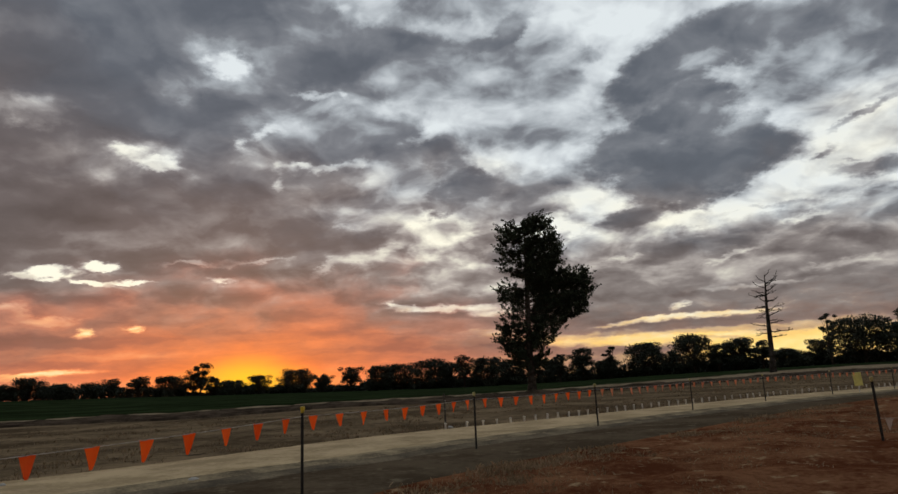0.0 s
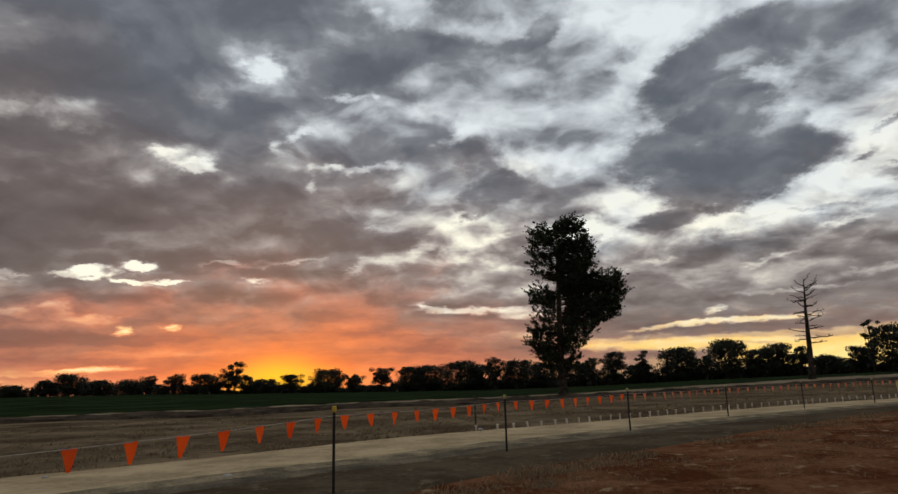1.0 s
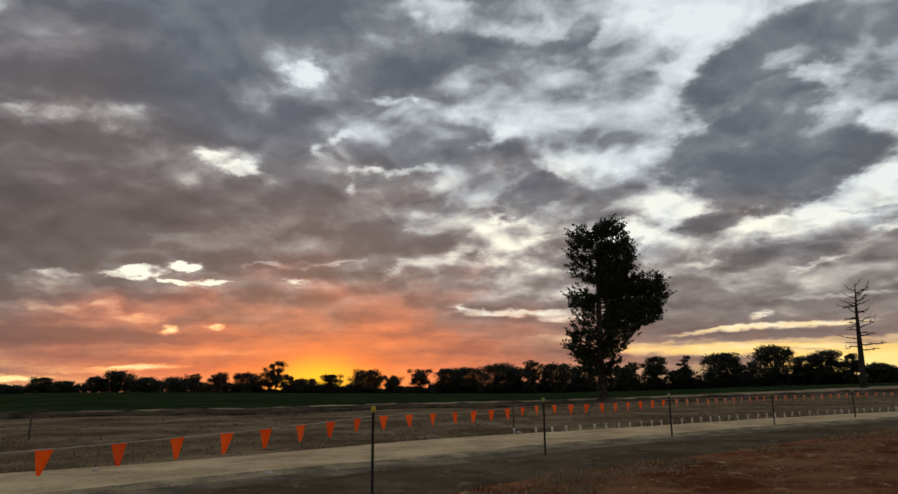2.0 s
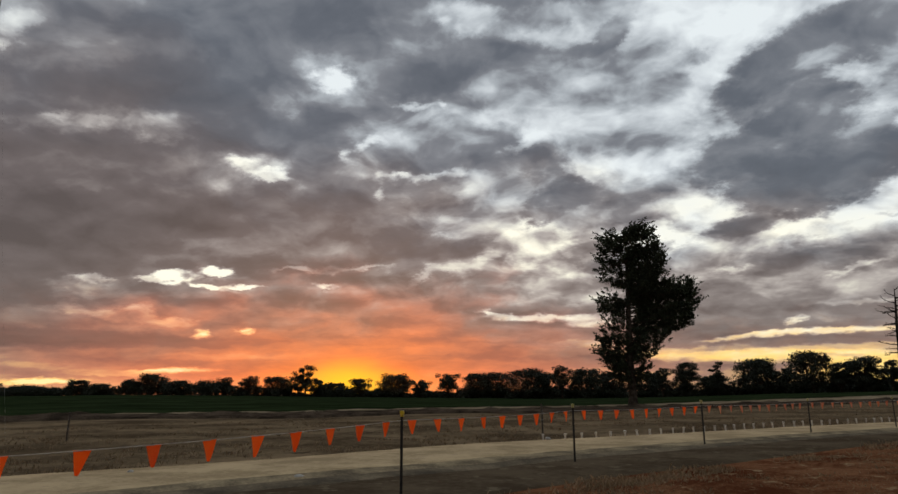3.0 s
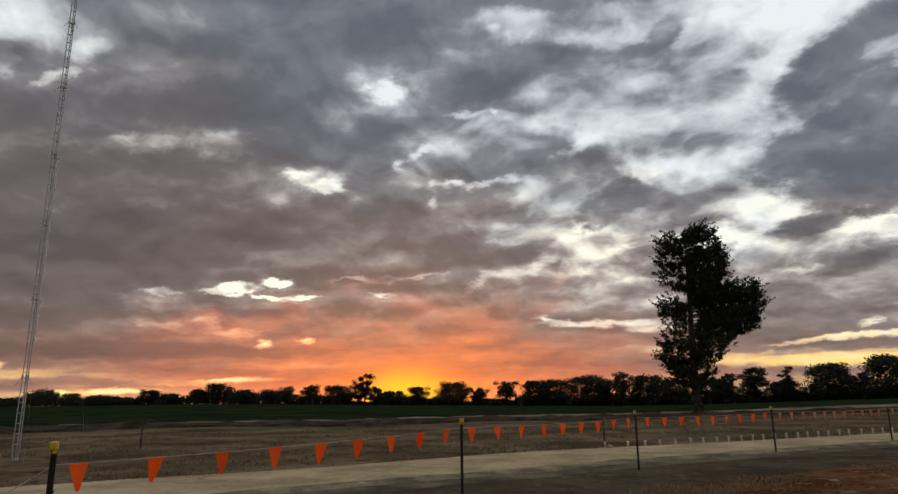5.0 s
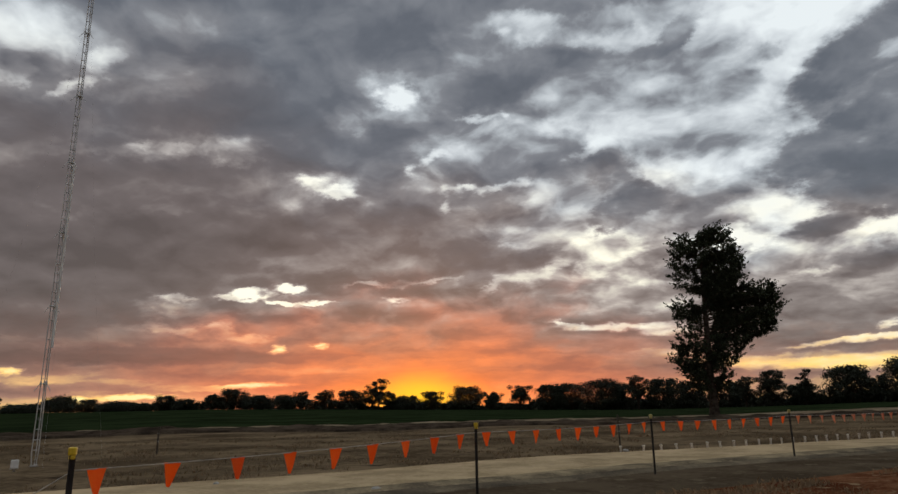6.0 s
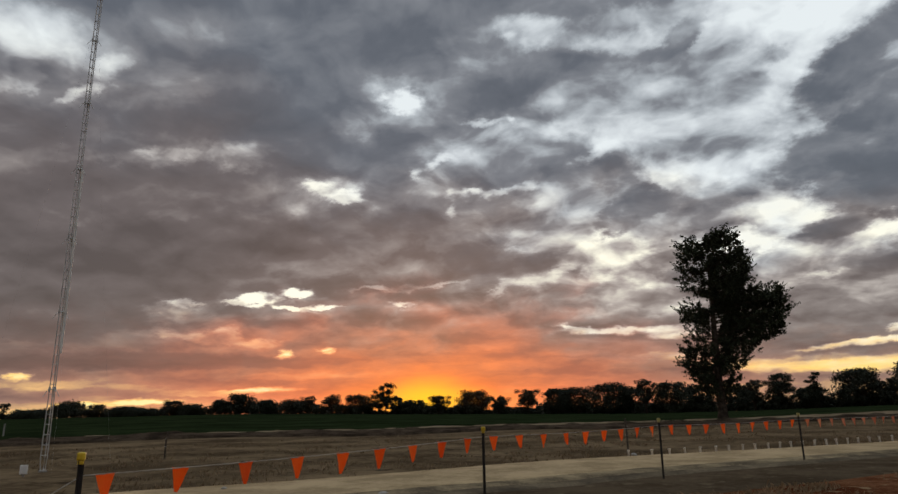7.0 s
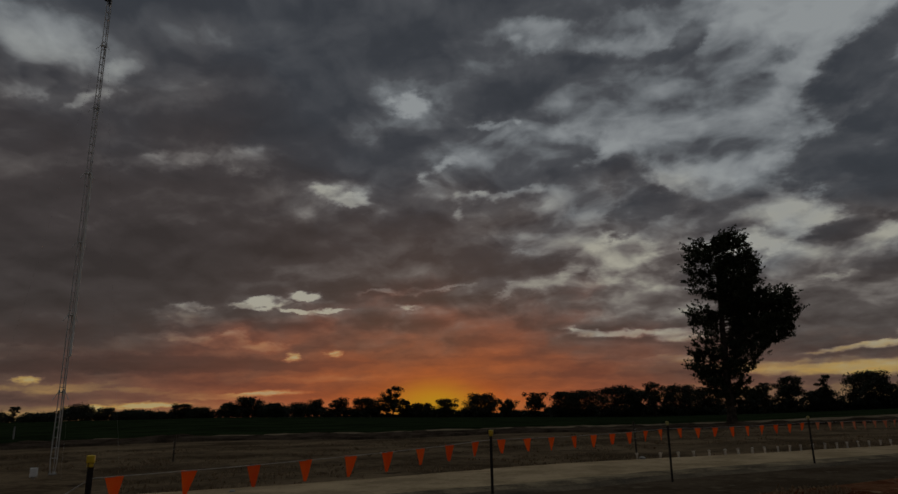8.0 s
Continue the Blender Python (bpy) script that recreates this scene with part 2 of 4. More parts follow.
    brush(28.9, 3.1, 4.95, 0.38, 2, 0.48, 0.60, frayed)
    brush(14.0, 3.4, 2.80, 0.24, 3, 0.55, 0.80, frayed)
    brush(21.5, 2.5, 2.55, 0.18, -4, 0.62, 0.80, frayed)
    # beside the lone tree
    brush(3.0, 9.4, 2.91, 0.90, -31, 0.74, 0.80)
    brush(10.8, 10.4, 1.96, 0.69, -5, 0.52, 0.80, frayed)
    brush(-0.3, 8.6, 4.78, 1.49, -3, 0.50, 0.70)
    brush(3.6, 7.9, 2.25, 0.89, -3, 0.58, 0.80)
    brush(-0.4, 6.2, 5.89, 0.35, -1, 0.85, 0.60, frayed)
    brush(-4.7, 6.6, 1.79, 0.30, -10, 0.85, 0.60, frayed)
    brush(3.5, 5.7, 1.98, 0.30, -3, 0.82, 0.80, frayed)
    brush(2.4, 4.0, 4.45, 0.59, 1, 0.50, 0.80, frayed)
    brush(-5.3, 11.7, 2.87, 1.04, 26, 0.50, 1.00)
    brush(-5.3, 11.7, 1.91, 0.55, 26, 0.82, 0.85, frayed)
    brush(-7.8, 10.6, 2.99, 0.79, 9, 0.60, 0.80)
    brush(-9.8, 8.8, 5.14, 1.27, -5, 0.41, 0.50)
    brush(-13.2, 12.4, 4.12, 1.84, 8, 0.24, 0.50)
    brush(-17.5, 12.5, 4.66, 0.95, 1, 0.29, 0.90)
    brush(-17.0, 10.6, 2.79, 0.24, 5, 0.60, 0.80, frayed)
    brush(-22.0, 10.2, 2.63, 0.23, 4, 0.64, 0.80, frayed)
    brush(-25.0, 11.2, 4.63, 0.45, 2, 0.23, 0.80, frayed)
    brush(-19.0, 8.9, 1.08, 0.24, 0, 0.66, 0.90, frayed)
    brush(-11.3, 9.8, 1.46, 0.29, 29, 0.64, 0.80, frayed)
    brush(-23.1, 7.1, 5.11, 0.64, 0, 0.40, 0.90, frayed)
    # bright rents over the sunset
    brush(-31.5, 7.6, 4.78, 0.76, 2, 0.42, 0.70)
    brush(-33.6, 6.3, 1.56, 0.33, -8, 0.56, 0.70, frayed)
    brush(-31.6, 5.7, 2.06, 0.33, -5, 0.56, 0.80, frayed)
    brush(-32.4, 9.3, 2.33, 0.51, 6, 1.00, 0.45, frayed)
    brush(-34.1, 9.0, 0.84, 0.33, 3, 0.95, 0.70, frayed)
    brush(-28.5, 9.8, 1.26, 0.44, -2, 1.00, 0.50, frayed)
    brush(-28.9, 8.6, 1.89, 0.26, -12, 1.00, 0.60, frayed)
    brush(-26.2, 8.5, 1.88, 0.16, 1, 0.85, 0.80, frayed)
    brush(-28.2, 9.2, 2.37, 0.18, 2, 0.45, 0.80, frayed)
    brush(-29.2, 4.8, 0.68, 0.39, 13, 0.97, 0.70, frayed)
    brush(-25.6, 5.0, 0.73, 0.31, 8, 0.85, 0.80, frayed)
    brush(-30.9, 4.0, 8.42, 0.55, 2, 0.23, 0.60, frayed)
    brush(-29.0, 3.0, 8.71, 0.30, 1, 0.46, 0.70, frayed)
    brush(-32.2, 1.8, 4.58, 0.25, 2, 0.85, 0.70, frayed)
    # far side of the deck, past the mast
    brush(-45.0, 12.5, 12.82, 6.09, 6, 0.09, 0.90)
    brush(-51.0, 27.2, 4.56, 3.28, 15, 0.66, 0.85)
    brush(-50.1, 28.9, 2.63, 1.00, -5, 0.62, 0.85)
    brush(-50.6, 24.3, 2.68, 0.70, 24, 0.62, 0.85)
    brush(-48.4, 25.3, 1.43, 0.91, 56, 0.42, 0.70)
    brush(-44.6, 26.3, 1.86, 2.45, -8, 0.50, 1.00)
    brush(-44.6, 26.3, 1.24, 1.29, -8, 0.72, 0.85)
    brush(-43.9, 27.1, 0.87, 0.58, 12, 0.60, 0.90, frayed)
    brush(-46.3, 24.2, 1.99, 0.85, 24, 0.60, 1.00)
    brush(-46.3, 24.2, 1.33, 0.45, 24, 0.85, 0.85, frayed)
    brush(-47.5, 23.5, 0.89, 0.24, 22, 0.70, 0.90, frayed)
    brush(-39.8, 29.6, 5.14, 2.32, 10, 0.42, 0.90)
    brush(-40.0, 26.1, 3.20, 1.30, 9, 0.40, 0.90)
    brush(-35.1, 24.5, 5.29, 1.90, 7, 0.14, 0.80)
    brush(-42.3, 22.8, 4.33, 1.04, 9, 0.19, 0.90)
    brush(-47.8, 20.8, 3.87, 1.25, 11, 0.20, 0.90)
    brush(-39.4, 20.4, 6.70, 0.76, 11, 0.47, 0.80)
    brush(-41.4, 20.4, 1.13, 0.31, 13, 0.62, 0.85, frayed)
    brush(-38.0, 20.9, 0.73, 0.27, 7, 0.56, 0.90, frayed)
    brush(-34.2, 21.0, 1.91, 0.56, 10, 0.52, 0.80, frayed)
    brush(-45.1, 17.8, 5.20, 1.12, 8, 0.16, 0.80)
    brush(-36.9, 16.4, 9.04, 0.69, 11, 0.28, 0.90, frayed)
    brush(-43.6, 15.0, 2.42, 0.35, 7, 0.30, 0.90, frayed)
    brush(-38.5, 15.0, 7.00, 0.64, 2, 0.13, 0.80, frayed)
    brush(-44.5, 12.2, 12.51, 1.75, 5, 0.12, 0.80)
    brush(-47.6, 9.1, 9.75, 1.34, 4, 0.12, 0.70)
    brush(-42.1, 8.1, 4.39, 0.79, 3, 0.19, 0.80)
    brush(-38.0, 8.3, 2.35, 0.77, -2, 0.43, 0.70)
    brush(-37.6, 8.8, 1.55, 0.23, -1, 0.62, 0.85, frayed)
    brush(-39.0, 6.7, 1.06, 0.59, -39, 0.52, 0.80, frayed)
    brush(-36.1, 6.1, 3.92, 0.41, -4, 0.54, 0.70, frayed)
    brush(-34.0, 6.5, 1.33, 0.47, 12, 0.56, 0.70, frayed)
    brush(-42.0, 7.0, 2.78, 0.70, 2, 0.21, 0.90)
    brush(-47.3, 6.4, 4.30, 1.00, 3, 0.13, 0.80)
    brush(-40.6, 4.2, 12.85, 0.70, 2, 0.11, 0.50)
    brush(-43.6, 2.7, 10.17, 0.30, 4, 0.44, 0.70, frayed)
    brush(-45.7, 2.2, 4.34, 0.33, 0, 0.42, 0.80, frayed)
    brush(-37.5, 1.8, 6.27, 0.26, -2, 0.40, 0.80, frayed)
    brush(-39.9, 1.1, 2.47, 0.22, 1, 0.95, 0.70, frayed)
    brush(-44.1, 0.8, 1.47, 0.17, 5, 0.80, 0.85, frayed)
    brush(-48.5, 2.9, 0.96, 0.24, 1, 0.85, 0.85, frayed)
    # structure of the cloud deck, from large heaps to torn shreds
    bend = n.noise(plane, 6.0, 2, 0.5, colour=True)
    bent = n.vec("ADD", plane, n.vec("MULTIPLY", n.vec("SUBTRACT", bend, (0.5, 0.5, 0.5)), (0.10, 0.10, 0)))
    billow = n.math("SUBTRACT", n.noise(bent, 3.0, 6, 0.50), 0.5)
    heaps = n.math("SUBTRACT", n.noise(n.vec("ADD", bent, (3.1, 7.7, 0)), 8.5, 8, 0.60), 0.5)
    soft_far = n.noise(n.vec("ADD", bent, (5.3, 1.9, 0)), 6.0, 4, 0.48)
    soft_nearer = n.noise(n.vec("ADD", n.vec("MULTIPLY", bent, (0.965, 0.965, 1)), (5.3, 1.9, 0)), 6.0, 4, 0.48)
    streak = n.math("SUBTRACT", n.noise(n.vec("MULTIPLY", torn, (0.050, 0.75, 1)), 1.0, 6, 0.58), 0.5)
    low = n.span(el, 14.0, 4.0)
    calm = n.span(el, 11.0, 3.0, 1.0, 0.30)
    thin = n.math("MULTIPLY_ADD", thin, 1.04, -0.01)
    rough = n.math("MULTIPLY", calm, n.span(thin, 0.15, 0.60, 0.42, 1.0))
    thin = n.math("MULTIPLY_ADD", n.math("MULTIPLY", heaps, rough), 0.66, thin)
    thin = n.math("MULTIPLY_ADD", n.math("MULTIPLY", billow, calm), 0.26, thin)
    thin = n.math("MULTIPLY_ADD", n.math("MULTIPLY", n.math("SUBTRACT", soft_far, soft_nearer), rough), 1.6, thin)
    thin = n.math("MULTIPLY_ADD", n.math("MULTIPLY", streak, n.math("ADD", low, n.span(el, 7.5, 4.0))), 0.30, thin)
    thin = n.math("MULTIPLY_ADD", n.span(el, 2.6, 0.5), 0.22, thin)
    # unseen sky overhead opened further, added to brighten the ground
    thin = n.math("MULTIPLY_ADD", n.span(el, 36.0, 54.0), 0.6, thin, clamp=True)
    shred = heaps

    high_c = n.ramp(thin, [(0.0, (0.066, 0.078, 0.098)), (0.25, (0.100, 0.112, 0.135)), (0.45, (0.170, 0.182, 0.205)), (0.62, (0.33, 0.36, 0.39)), (0.80, (0.52, 0.56, 0.59)), (1.0, (0.68, 0.73, 0.75))], "LINEAR")
    mid_c = n.ramp(thin, [(0.0, (0.076, 0.063, 0.064)), (0.25, (0.118, 0.099, 0.100)), (0.45, (0.212, 0.187, 0.182)), (0.62, (0.38, 0.345, 0.325)), (0.78, (0.60, 0.575, 0.50)), (1.0, (0.90, 0.87, 0.72))], "LINEAR")
    low_c = n.ramp(thin, [(0.0, (0.105, 0.068, 0.066)), (0.25, (0.155, 0.098, 0.090)), (0.45, (0.28, 0.175, 0.135)), (0.62, (0.66, 0.42, 0.19)), (0.78, (0.95, 0.61, 0.18)), (1.0, (1.0, 0.74, 0.28))], "LINEAR")
    glow_c = n.ramp(thin, [(0.0, (0.20, 0.075, 0.062)), (0.25, (0.36, 0.108, 0.074)), (0.45, (0.70, 0.185, 0.080)), (0.65, (0.84, 0.26, 0.115)), (0.82, (1.0, 0.46, 0.20)), (1.0, (1.0, 0.80, 0.48))], "LINEAR")

    dusky = n.math("MULTIPLY", n.span(az, -8.0, -38.0, 1.0, 0.66), n.span(az, -2.0, 16.0, 1.0, 1.2))
    sky = n.mix(n.span(n.math("MULTIPLY", n.math("MULTIPLY_ADD", billow, 24.0, el), dusky), 22.0, 10.0), high_c, mid_c)
    westering = n.span(az, 0.0, -22.0, 1.0, 0.68)
    sky = n.mix(n.span(n.math("MULTIPLY", n.math("MULTIPLY_ADD", shred, 6.0, el), westering), 6.5, 1.5), sky, low_c)

    def halo(across, up, mid_az, mid_el, wobble):
        """Distance from a point of the sky in units of its own spread."""
        da = n.math("DIVIDE", n.math("SUBTRACT", az, mid_az), across)
        de = n.math("DIVIDE", n.math("MULTIPLY_ADD", billow, wobble, n.math("SUBTRACT", el, mid_el)), up)
        return n.math("SQRT", n.math("ADD", n.math("MULTIPLY", da, da), n.math("MULTIPLY", de, de)))

    # afterglow on the undersides round the setting sun, then its yellow heart
    sky = n.mix(n.span(halo(32.0, 10.0, SUN_AZ - 1.0, 0.5, 14.0), 1.05, 0.2, 0.0, 0.95), sky, glow_c)
    warm = n.ramp(thin, [(0.0, (0.66, 0.14, 0.045)), (0.5, (1.0, 0.24, 0.050)), (1.0, (1.0, 0.48, 0.12))], "LINEAR")
    sky = n.mix(n.span(halo(13.0, 4.6, SUN_AZ + 0.5, 0.2, 3.0), 1.05, 0.15), sky, warm)
    sky = n.mix(n.span(halo(6.0, 3.0, SUN_AZ, 0.4, 0.8), 1.0, 0.05), sky, (1.0, 0.53, 0.03))

    air = n.add("ShaderNodeTexSky")
    air.sky_type, air.sun_disc = "NISHITA", False
    air.sun_elevation, air.sun_rotation = radians(SUN_EL), radians(SUN_AZ)
    air.air_density, air.dust_density = 1.0, 2.0
    back_clouds = n.add("ShaderNodeBackground")
    n.link(sky, back_clouds.inputs[0])
    back_clouds.inputs[1].default_value = 1.0
    back_air = n.add("ShaderNodeBackground")
    n.link(air.outputs[0], back_air.inputs[0])
    back_air.inputs[1].default_value = 0.012
    total = n.add("ShaderNodeAddShader")
    n.link(back_clouds.outputs[0], total.inputs[0])
    n.link(back_air.outputs[0], total.inputs[1])
    n.link(total.outputs[0], n.add("ShaderNodeOutputWorld").inputs[0])


build_world()
sun = new("sun", bpy.data.lights.new("sun", "SUN"))
sun.data.energy, sun.data.angle, sun.data.color = 0.5, radians(10), (1.0, 0.6, 0.32)
_a, _e = radians(SUN_AZ), radians(SUN_EL + 1.2)
sun.matrix_world = look((40 * math.sin(_a) * math.cos(_e), 40 * math.cos(_a) * math.cos(_e), 40 * math.sin(_e)), (0, 0, 0))

# ---------------------------------------------------------------- materials
def soil_like(name, dark, light, scale, bump=0.6, rough=0.95, speck=None, distance=0.05, spread=(0.35, 0.65)):
    """A matt, grainy surface: broad patches, fine grain, relief; speck: a third colour in small stains."""
    m = bpy.data.materials.new(name)
    m.use_nodes = True
    n = Nodes(m.node_tree)
    at = n.add("ShaderNodeTexCoord").outputs["Object"]
    broad = n.noise(at, scale, 5, 0.6)
    fine = n.noise(at, scale * 14, 6, 0.7)
    fac = n.math("MULTIPLY_ADD", n.math("SUBTRACT", fine, 0.5), 0.55, broad)
    colour = n.mix(n.span(fac, *spread), dark, light)
    if speck:
        colour = n.mix(n.span(n.noise(at, scale * 4.3, 4, 0.65), 0.58, 0.68), colour, speck)
    b = n.add("ShaderNodeBsdfPrincipled")
    n.link(colour, b.inputs["Base Color"])
    b.inputs["Roughness"].default_value = rough
    b.inputs["Specular IOR Level"].default_value = 0.0
    rise = n.add("ShaderNodeBump")
    rise.inputs["Strength"].default_value = bump
    rise.inputs["Distance"].default_value = distance
    n.link(n.math("MULTIPLY_ADD", fine, 0.5, n.noise(at, scale * 4, 5, 0.65)), rise.inputs["Height"])
    n.link(rise.outputs[0], b.inputs["Normal"])
    n.link(b.outputs[0], n.add("ShaderNodeOutputMaterial").inputs[0])
    return m


def solid(name, dark, light, scale=8.0, rough=0.5, metal=0.0, bump=0.1, vary=0.0, through_light=0.0, spec=0.5):
    """A made surface: two close tones, light wear, a little relief; vary: tone shift from piece to piece."""
    m = bpy.data.materials.new(name)
    m.use_nodes = True
    n = Nodes(m.node_tree)
    at = n.add("ShaderNodeTexCoord").outputs["Object"]
    wear = n.noise(at, scale, 5, 0.65)
    colour = n.mix(n.span(wear, 0.35, 0.65), dark, light)
    if vary:
        info = n.add("ShaderNodeObjectInfo").outputs["Random"]
        hsv = n.add("ShaderNodeHueSaturation")
        n.link(n.span(info, 0, 1, 1 - vary, 1 + vary, False), hsv.inputs["Value"])
        n.link(n.span(info, 0, 1, 0.5 - vary * 0.05, 0.5 + vary * 0.05, False), hsv.inputs["Hue"])
        n.link(colour, hsv.inputs["Color"])
        colour = hsv.outputs[0]
    b = n.add("ShaderNodeBsdfPrincipled")
    n.link(colour, b.inputs["Base Color"])
    n.link(n.span(wear, 0.3, 0.7, rough * 0.85, min(1, rough * 1.15)), b.inputs["Roughness"])
    b.inputs["Metallic"].default_value = metal
    b.inputs["Specular IOR Level"].default_value = spec
    if bump:
        rise = n.add("ShaderNodeBump")
        rise.inputs["Strength"].default_value = bump
        rise.inputs["Distance"].default_value = 0.01
        n.link(n.noise(at, scale * 6, 4, 0.6), rise.inputs["Height"])
        n.link(rise.outputs[0], b.inputs["Normal"])
    out = b.outputs[0]
    if through_light:
        t = n.add("ShaderNodeBsdfTranslucent")
        n.link(colour, t.inputs[0])
        both = n.add("ShaderNodeMixShader")
        both.inputs[0].default_value = through_light
        n.link(out, both.inputs[1])
        n.link(t.outputs[0], both.inputs[2])
        out = both.outputs[0]
    n.link(out, n.add("ShaderNodeOutputMaterial").inputs[0])
    return m


def foliage(name, dark, light, through_light=0.15):
    """Leaves: tone changes from leaf to leaf."""
    m = bpy.data.materials.new(name)
    m.use_nodes = True
    n = Nodes(m.node_tree)
    each = n.add("ShaderNodeNewGeometry").outputs["Random Per Island"]
    colour = n.mix(each, dark, light)
    b = n.add("ShaderNodeBsdfPrincipled")
    n.link(colour, b.inputs["Base Color"])
    b.inputs["Roughness"].default_value = 0.7
    b.inputs["Specular IOR Level"].default_value = 0.25
    t = n.add("ShaderNodeBsdfTranslucent")
    n.link(colour, t.inputs[0])
    both = n.add("ShaderNodeMixShader")
    both.inputs[0].default_value = through_light
    n.link(b.outputs[0], both.inputs[1])
    n.link(t.outputs[0], both.inputs[2])
    n.link(both.outputs[0], n.add("ShaderNodeOutputMaterial").inputs[0])
    return m


M_VERGE = soil_like("dry_verge", (0.062, 0.043, 0.026), (0.170, 0.122, 0.074), 0.22, 0.9, distance=0.10, speck=(0.042, 0.030, 0.021))
M_RED = soil_like("red_soil", (0.085, 0.028, 0.013), (0.205, 0.098, 0.050), 0.55, 1.0, speck=(0.29, 0.20, 0.115), distance=0.16, spread=(0.36, 0.68))
M_ASPHALT = soil_like("asphalt", (0.052, 0.037, 0.024), (0.090, 0.067, 0.044), 0.5, 0.5, 0.9, speck=(0.12, 0.095, 0.063), distance=0.01)
M_GRAVEL = soil_like("gravel", (0.27, 0.20, 0.118), (0.44, 0.33, 0.20), 0.6, 0.7, speck=(0.33, 0.245, 0.155), distance=0.02)
M_LOOSE = soil_like("loose_gravel_on_asphalt", (0.075, 0.060, 0.044), (0.32, 0.25, 0.155), 1.1, 0.7, speck=(0.20, 0.155, 0.10), distance=0.02, spread=(0.25, 0.75))
M_DUSTY = soil_like("dusty_asphalt", (0.070, 0.057, 0.042), (0.19, 0.15, 0.10), 1.1, 0.6, speck=(0.12, 0.095, 0.066), distance=0.02, spread=(0.3, 0.75))
M_DARKSOIL = soil_like("turned_soil", (0.026, 0.019, 0.014), (0.078, 0.057, 0.040), 0.5, 1.0, distance=0.15)
M_STUBBLE = soil_like("stubble", (0.13, 0.095, 0.062), (0.25, 0.195, 0.130), 0.25, 0.9, distance=0.1, speck=(0.07, 0.052, 0.036))
M_CROP = soil_like("green_crop", (0.009, 0.014, 0.006), (0.020, 0.029, 0.012), 0.12, 1.0, distance=0.12)
M_BARK = soil_like("bark", (0.028, 0.022, 0.017), (0.075, 0.060, 0.046), 2.0, 1.0, distance=0.04)
M_DEADWOOD = soil_like("dead_wood", (0.020, 0.017, 0.014), (0.060, 0.052, 0.044), 1.5, 0.8, distance=0.03)
M_LEAF = foliage("leaf_dark", (0.012, 0.018, 0.008), (0.044, 0.052, 0.024), 0.16)
M_LEAF_FAR = foliage("leaf_grey_green", (0.012, 0.016, 0.009), (0.035, 0.040, 0.024), 0.08)
M_STRAW = foliage("dry_grass", (0.12, 0.086, 0.050), (0.25, 0.182, 0.108), 0.35)
M_REDGRASS = foliage("dusty_grass", (0.15, 0.103, 0.058), (0.31, 0.22, 0.128), 0.4)
M_PICKET = solid("black_picket", (0.012, 0.011, 0.010), (0.035, 0.030, 0.026), 12, 0.6, 0.3, 0.3)
M_CAP = solid("yellow_cap", (0.55, 0.36, 0.01), (0.72, 0.50, 0.03), 20, 0.45, 0, 0.1, vary=0.15)
M_FLAG = solid("orange_vinyl", (1.0, 0.25, 0.045), (1.0, 0.33, 0.07), 6, 0.45, 0, 0.2, vary=0.08, through_light=0.78)
M_FLAG_PALE_ORANGE = solid("pale_orange_vinyl", (0.72, 0.27, 0.13), (0.86, 0.40, 0.22), 6, 0.5, 0, 0.2, vary=0.1, through_light=0.45)
M_CAP_DULL = solid("weathered_cap", (0.34, 0.27, 0.08), (0.50, 0.42, 0.16), 20, 0.6, 0, 0.1, vary=0.15)
M_FLAG_PALE = solid("faded_vinyl", (0.55, 0.40, 0.31), (0.72, 0.58, 0.48), 6, 0.5, 0, 0.2, vary=0.12, through_light=0.35)
M_CORD = solid("pale_cord", (0.34, 0.30, 0.25), (0.48, 0.43, 0.36), 20, 0.8, 0, 0.2)
M_PEG = solid("white_peg", (0.52, 0.46, 0.38), (0.74, 0.68, 0.58), 14, 0.6, 0, 0.2, vary=0.15)
M_STEEL = solid("galvanised_steel", (0.42, 0.42, 0.41), (0.60, 0.59, 0.57), 5, 0.5, 0.35, 0.15)
M_WHITE = solid("white_paint", (0.66, 0.65, 0.62), (0.80, 0.79, 0.76), 4, 0.5, 0, 0.1)
M_SIGN = solid("yellow_sign", (0.52, 0.45, 0.13), (0.66, 0.58, 0.18), 5, 0.5, 0, 0.1)
M_TIMBER = solid("weathered_timber", (0.045, 0.036, 0.028), (0.11, 0.09, 0.07), 6, 0.9, 0, 0.5, spec=0.2)
M_CONCRETE = solid("concrete", (0.26, 0.25, 0.23), (0.38, 0.36, 0.33), 6, 0.9, 0, 0.4, spec=0.2)


# ---------------------------------------------------------------- building helpers
def link_mesh(name, bm, material, smooth=False):
    me = bpy.data.meshes.new(name)
    bm.to_mesh(me)
    bm.free()
    if smooth:
        me.polygons.foreach_set("use_smooth", [True] * len(me.polygons))
    me.materials.append(material)
    return new(name, me)


def part(name, bm, material, parent, label="", smooth=False):
    ob = link_mesh(name, bm, material, smooth)
    ob.parent = parent
    return tagged(ob, label)


def thing(name, at, label, category, group="", turn=0.0):
    ob = new(name)
    ob.empty_display_size = 0.2
    ob.matrix_world = pose(*at, 0, 0, turn)
    return tagged(ob, label, category, group)


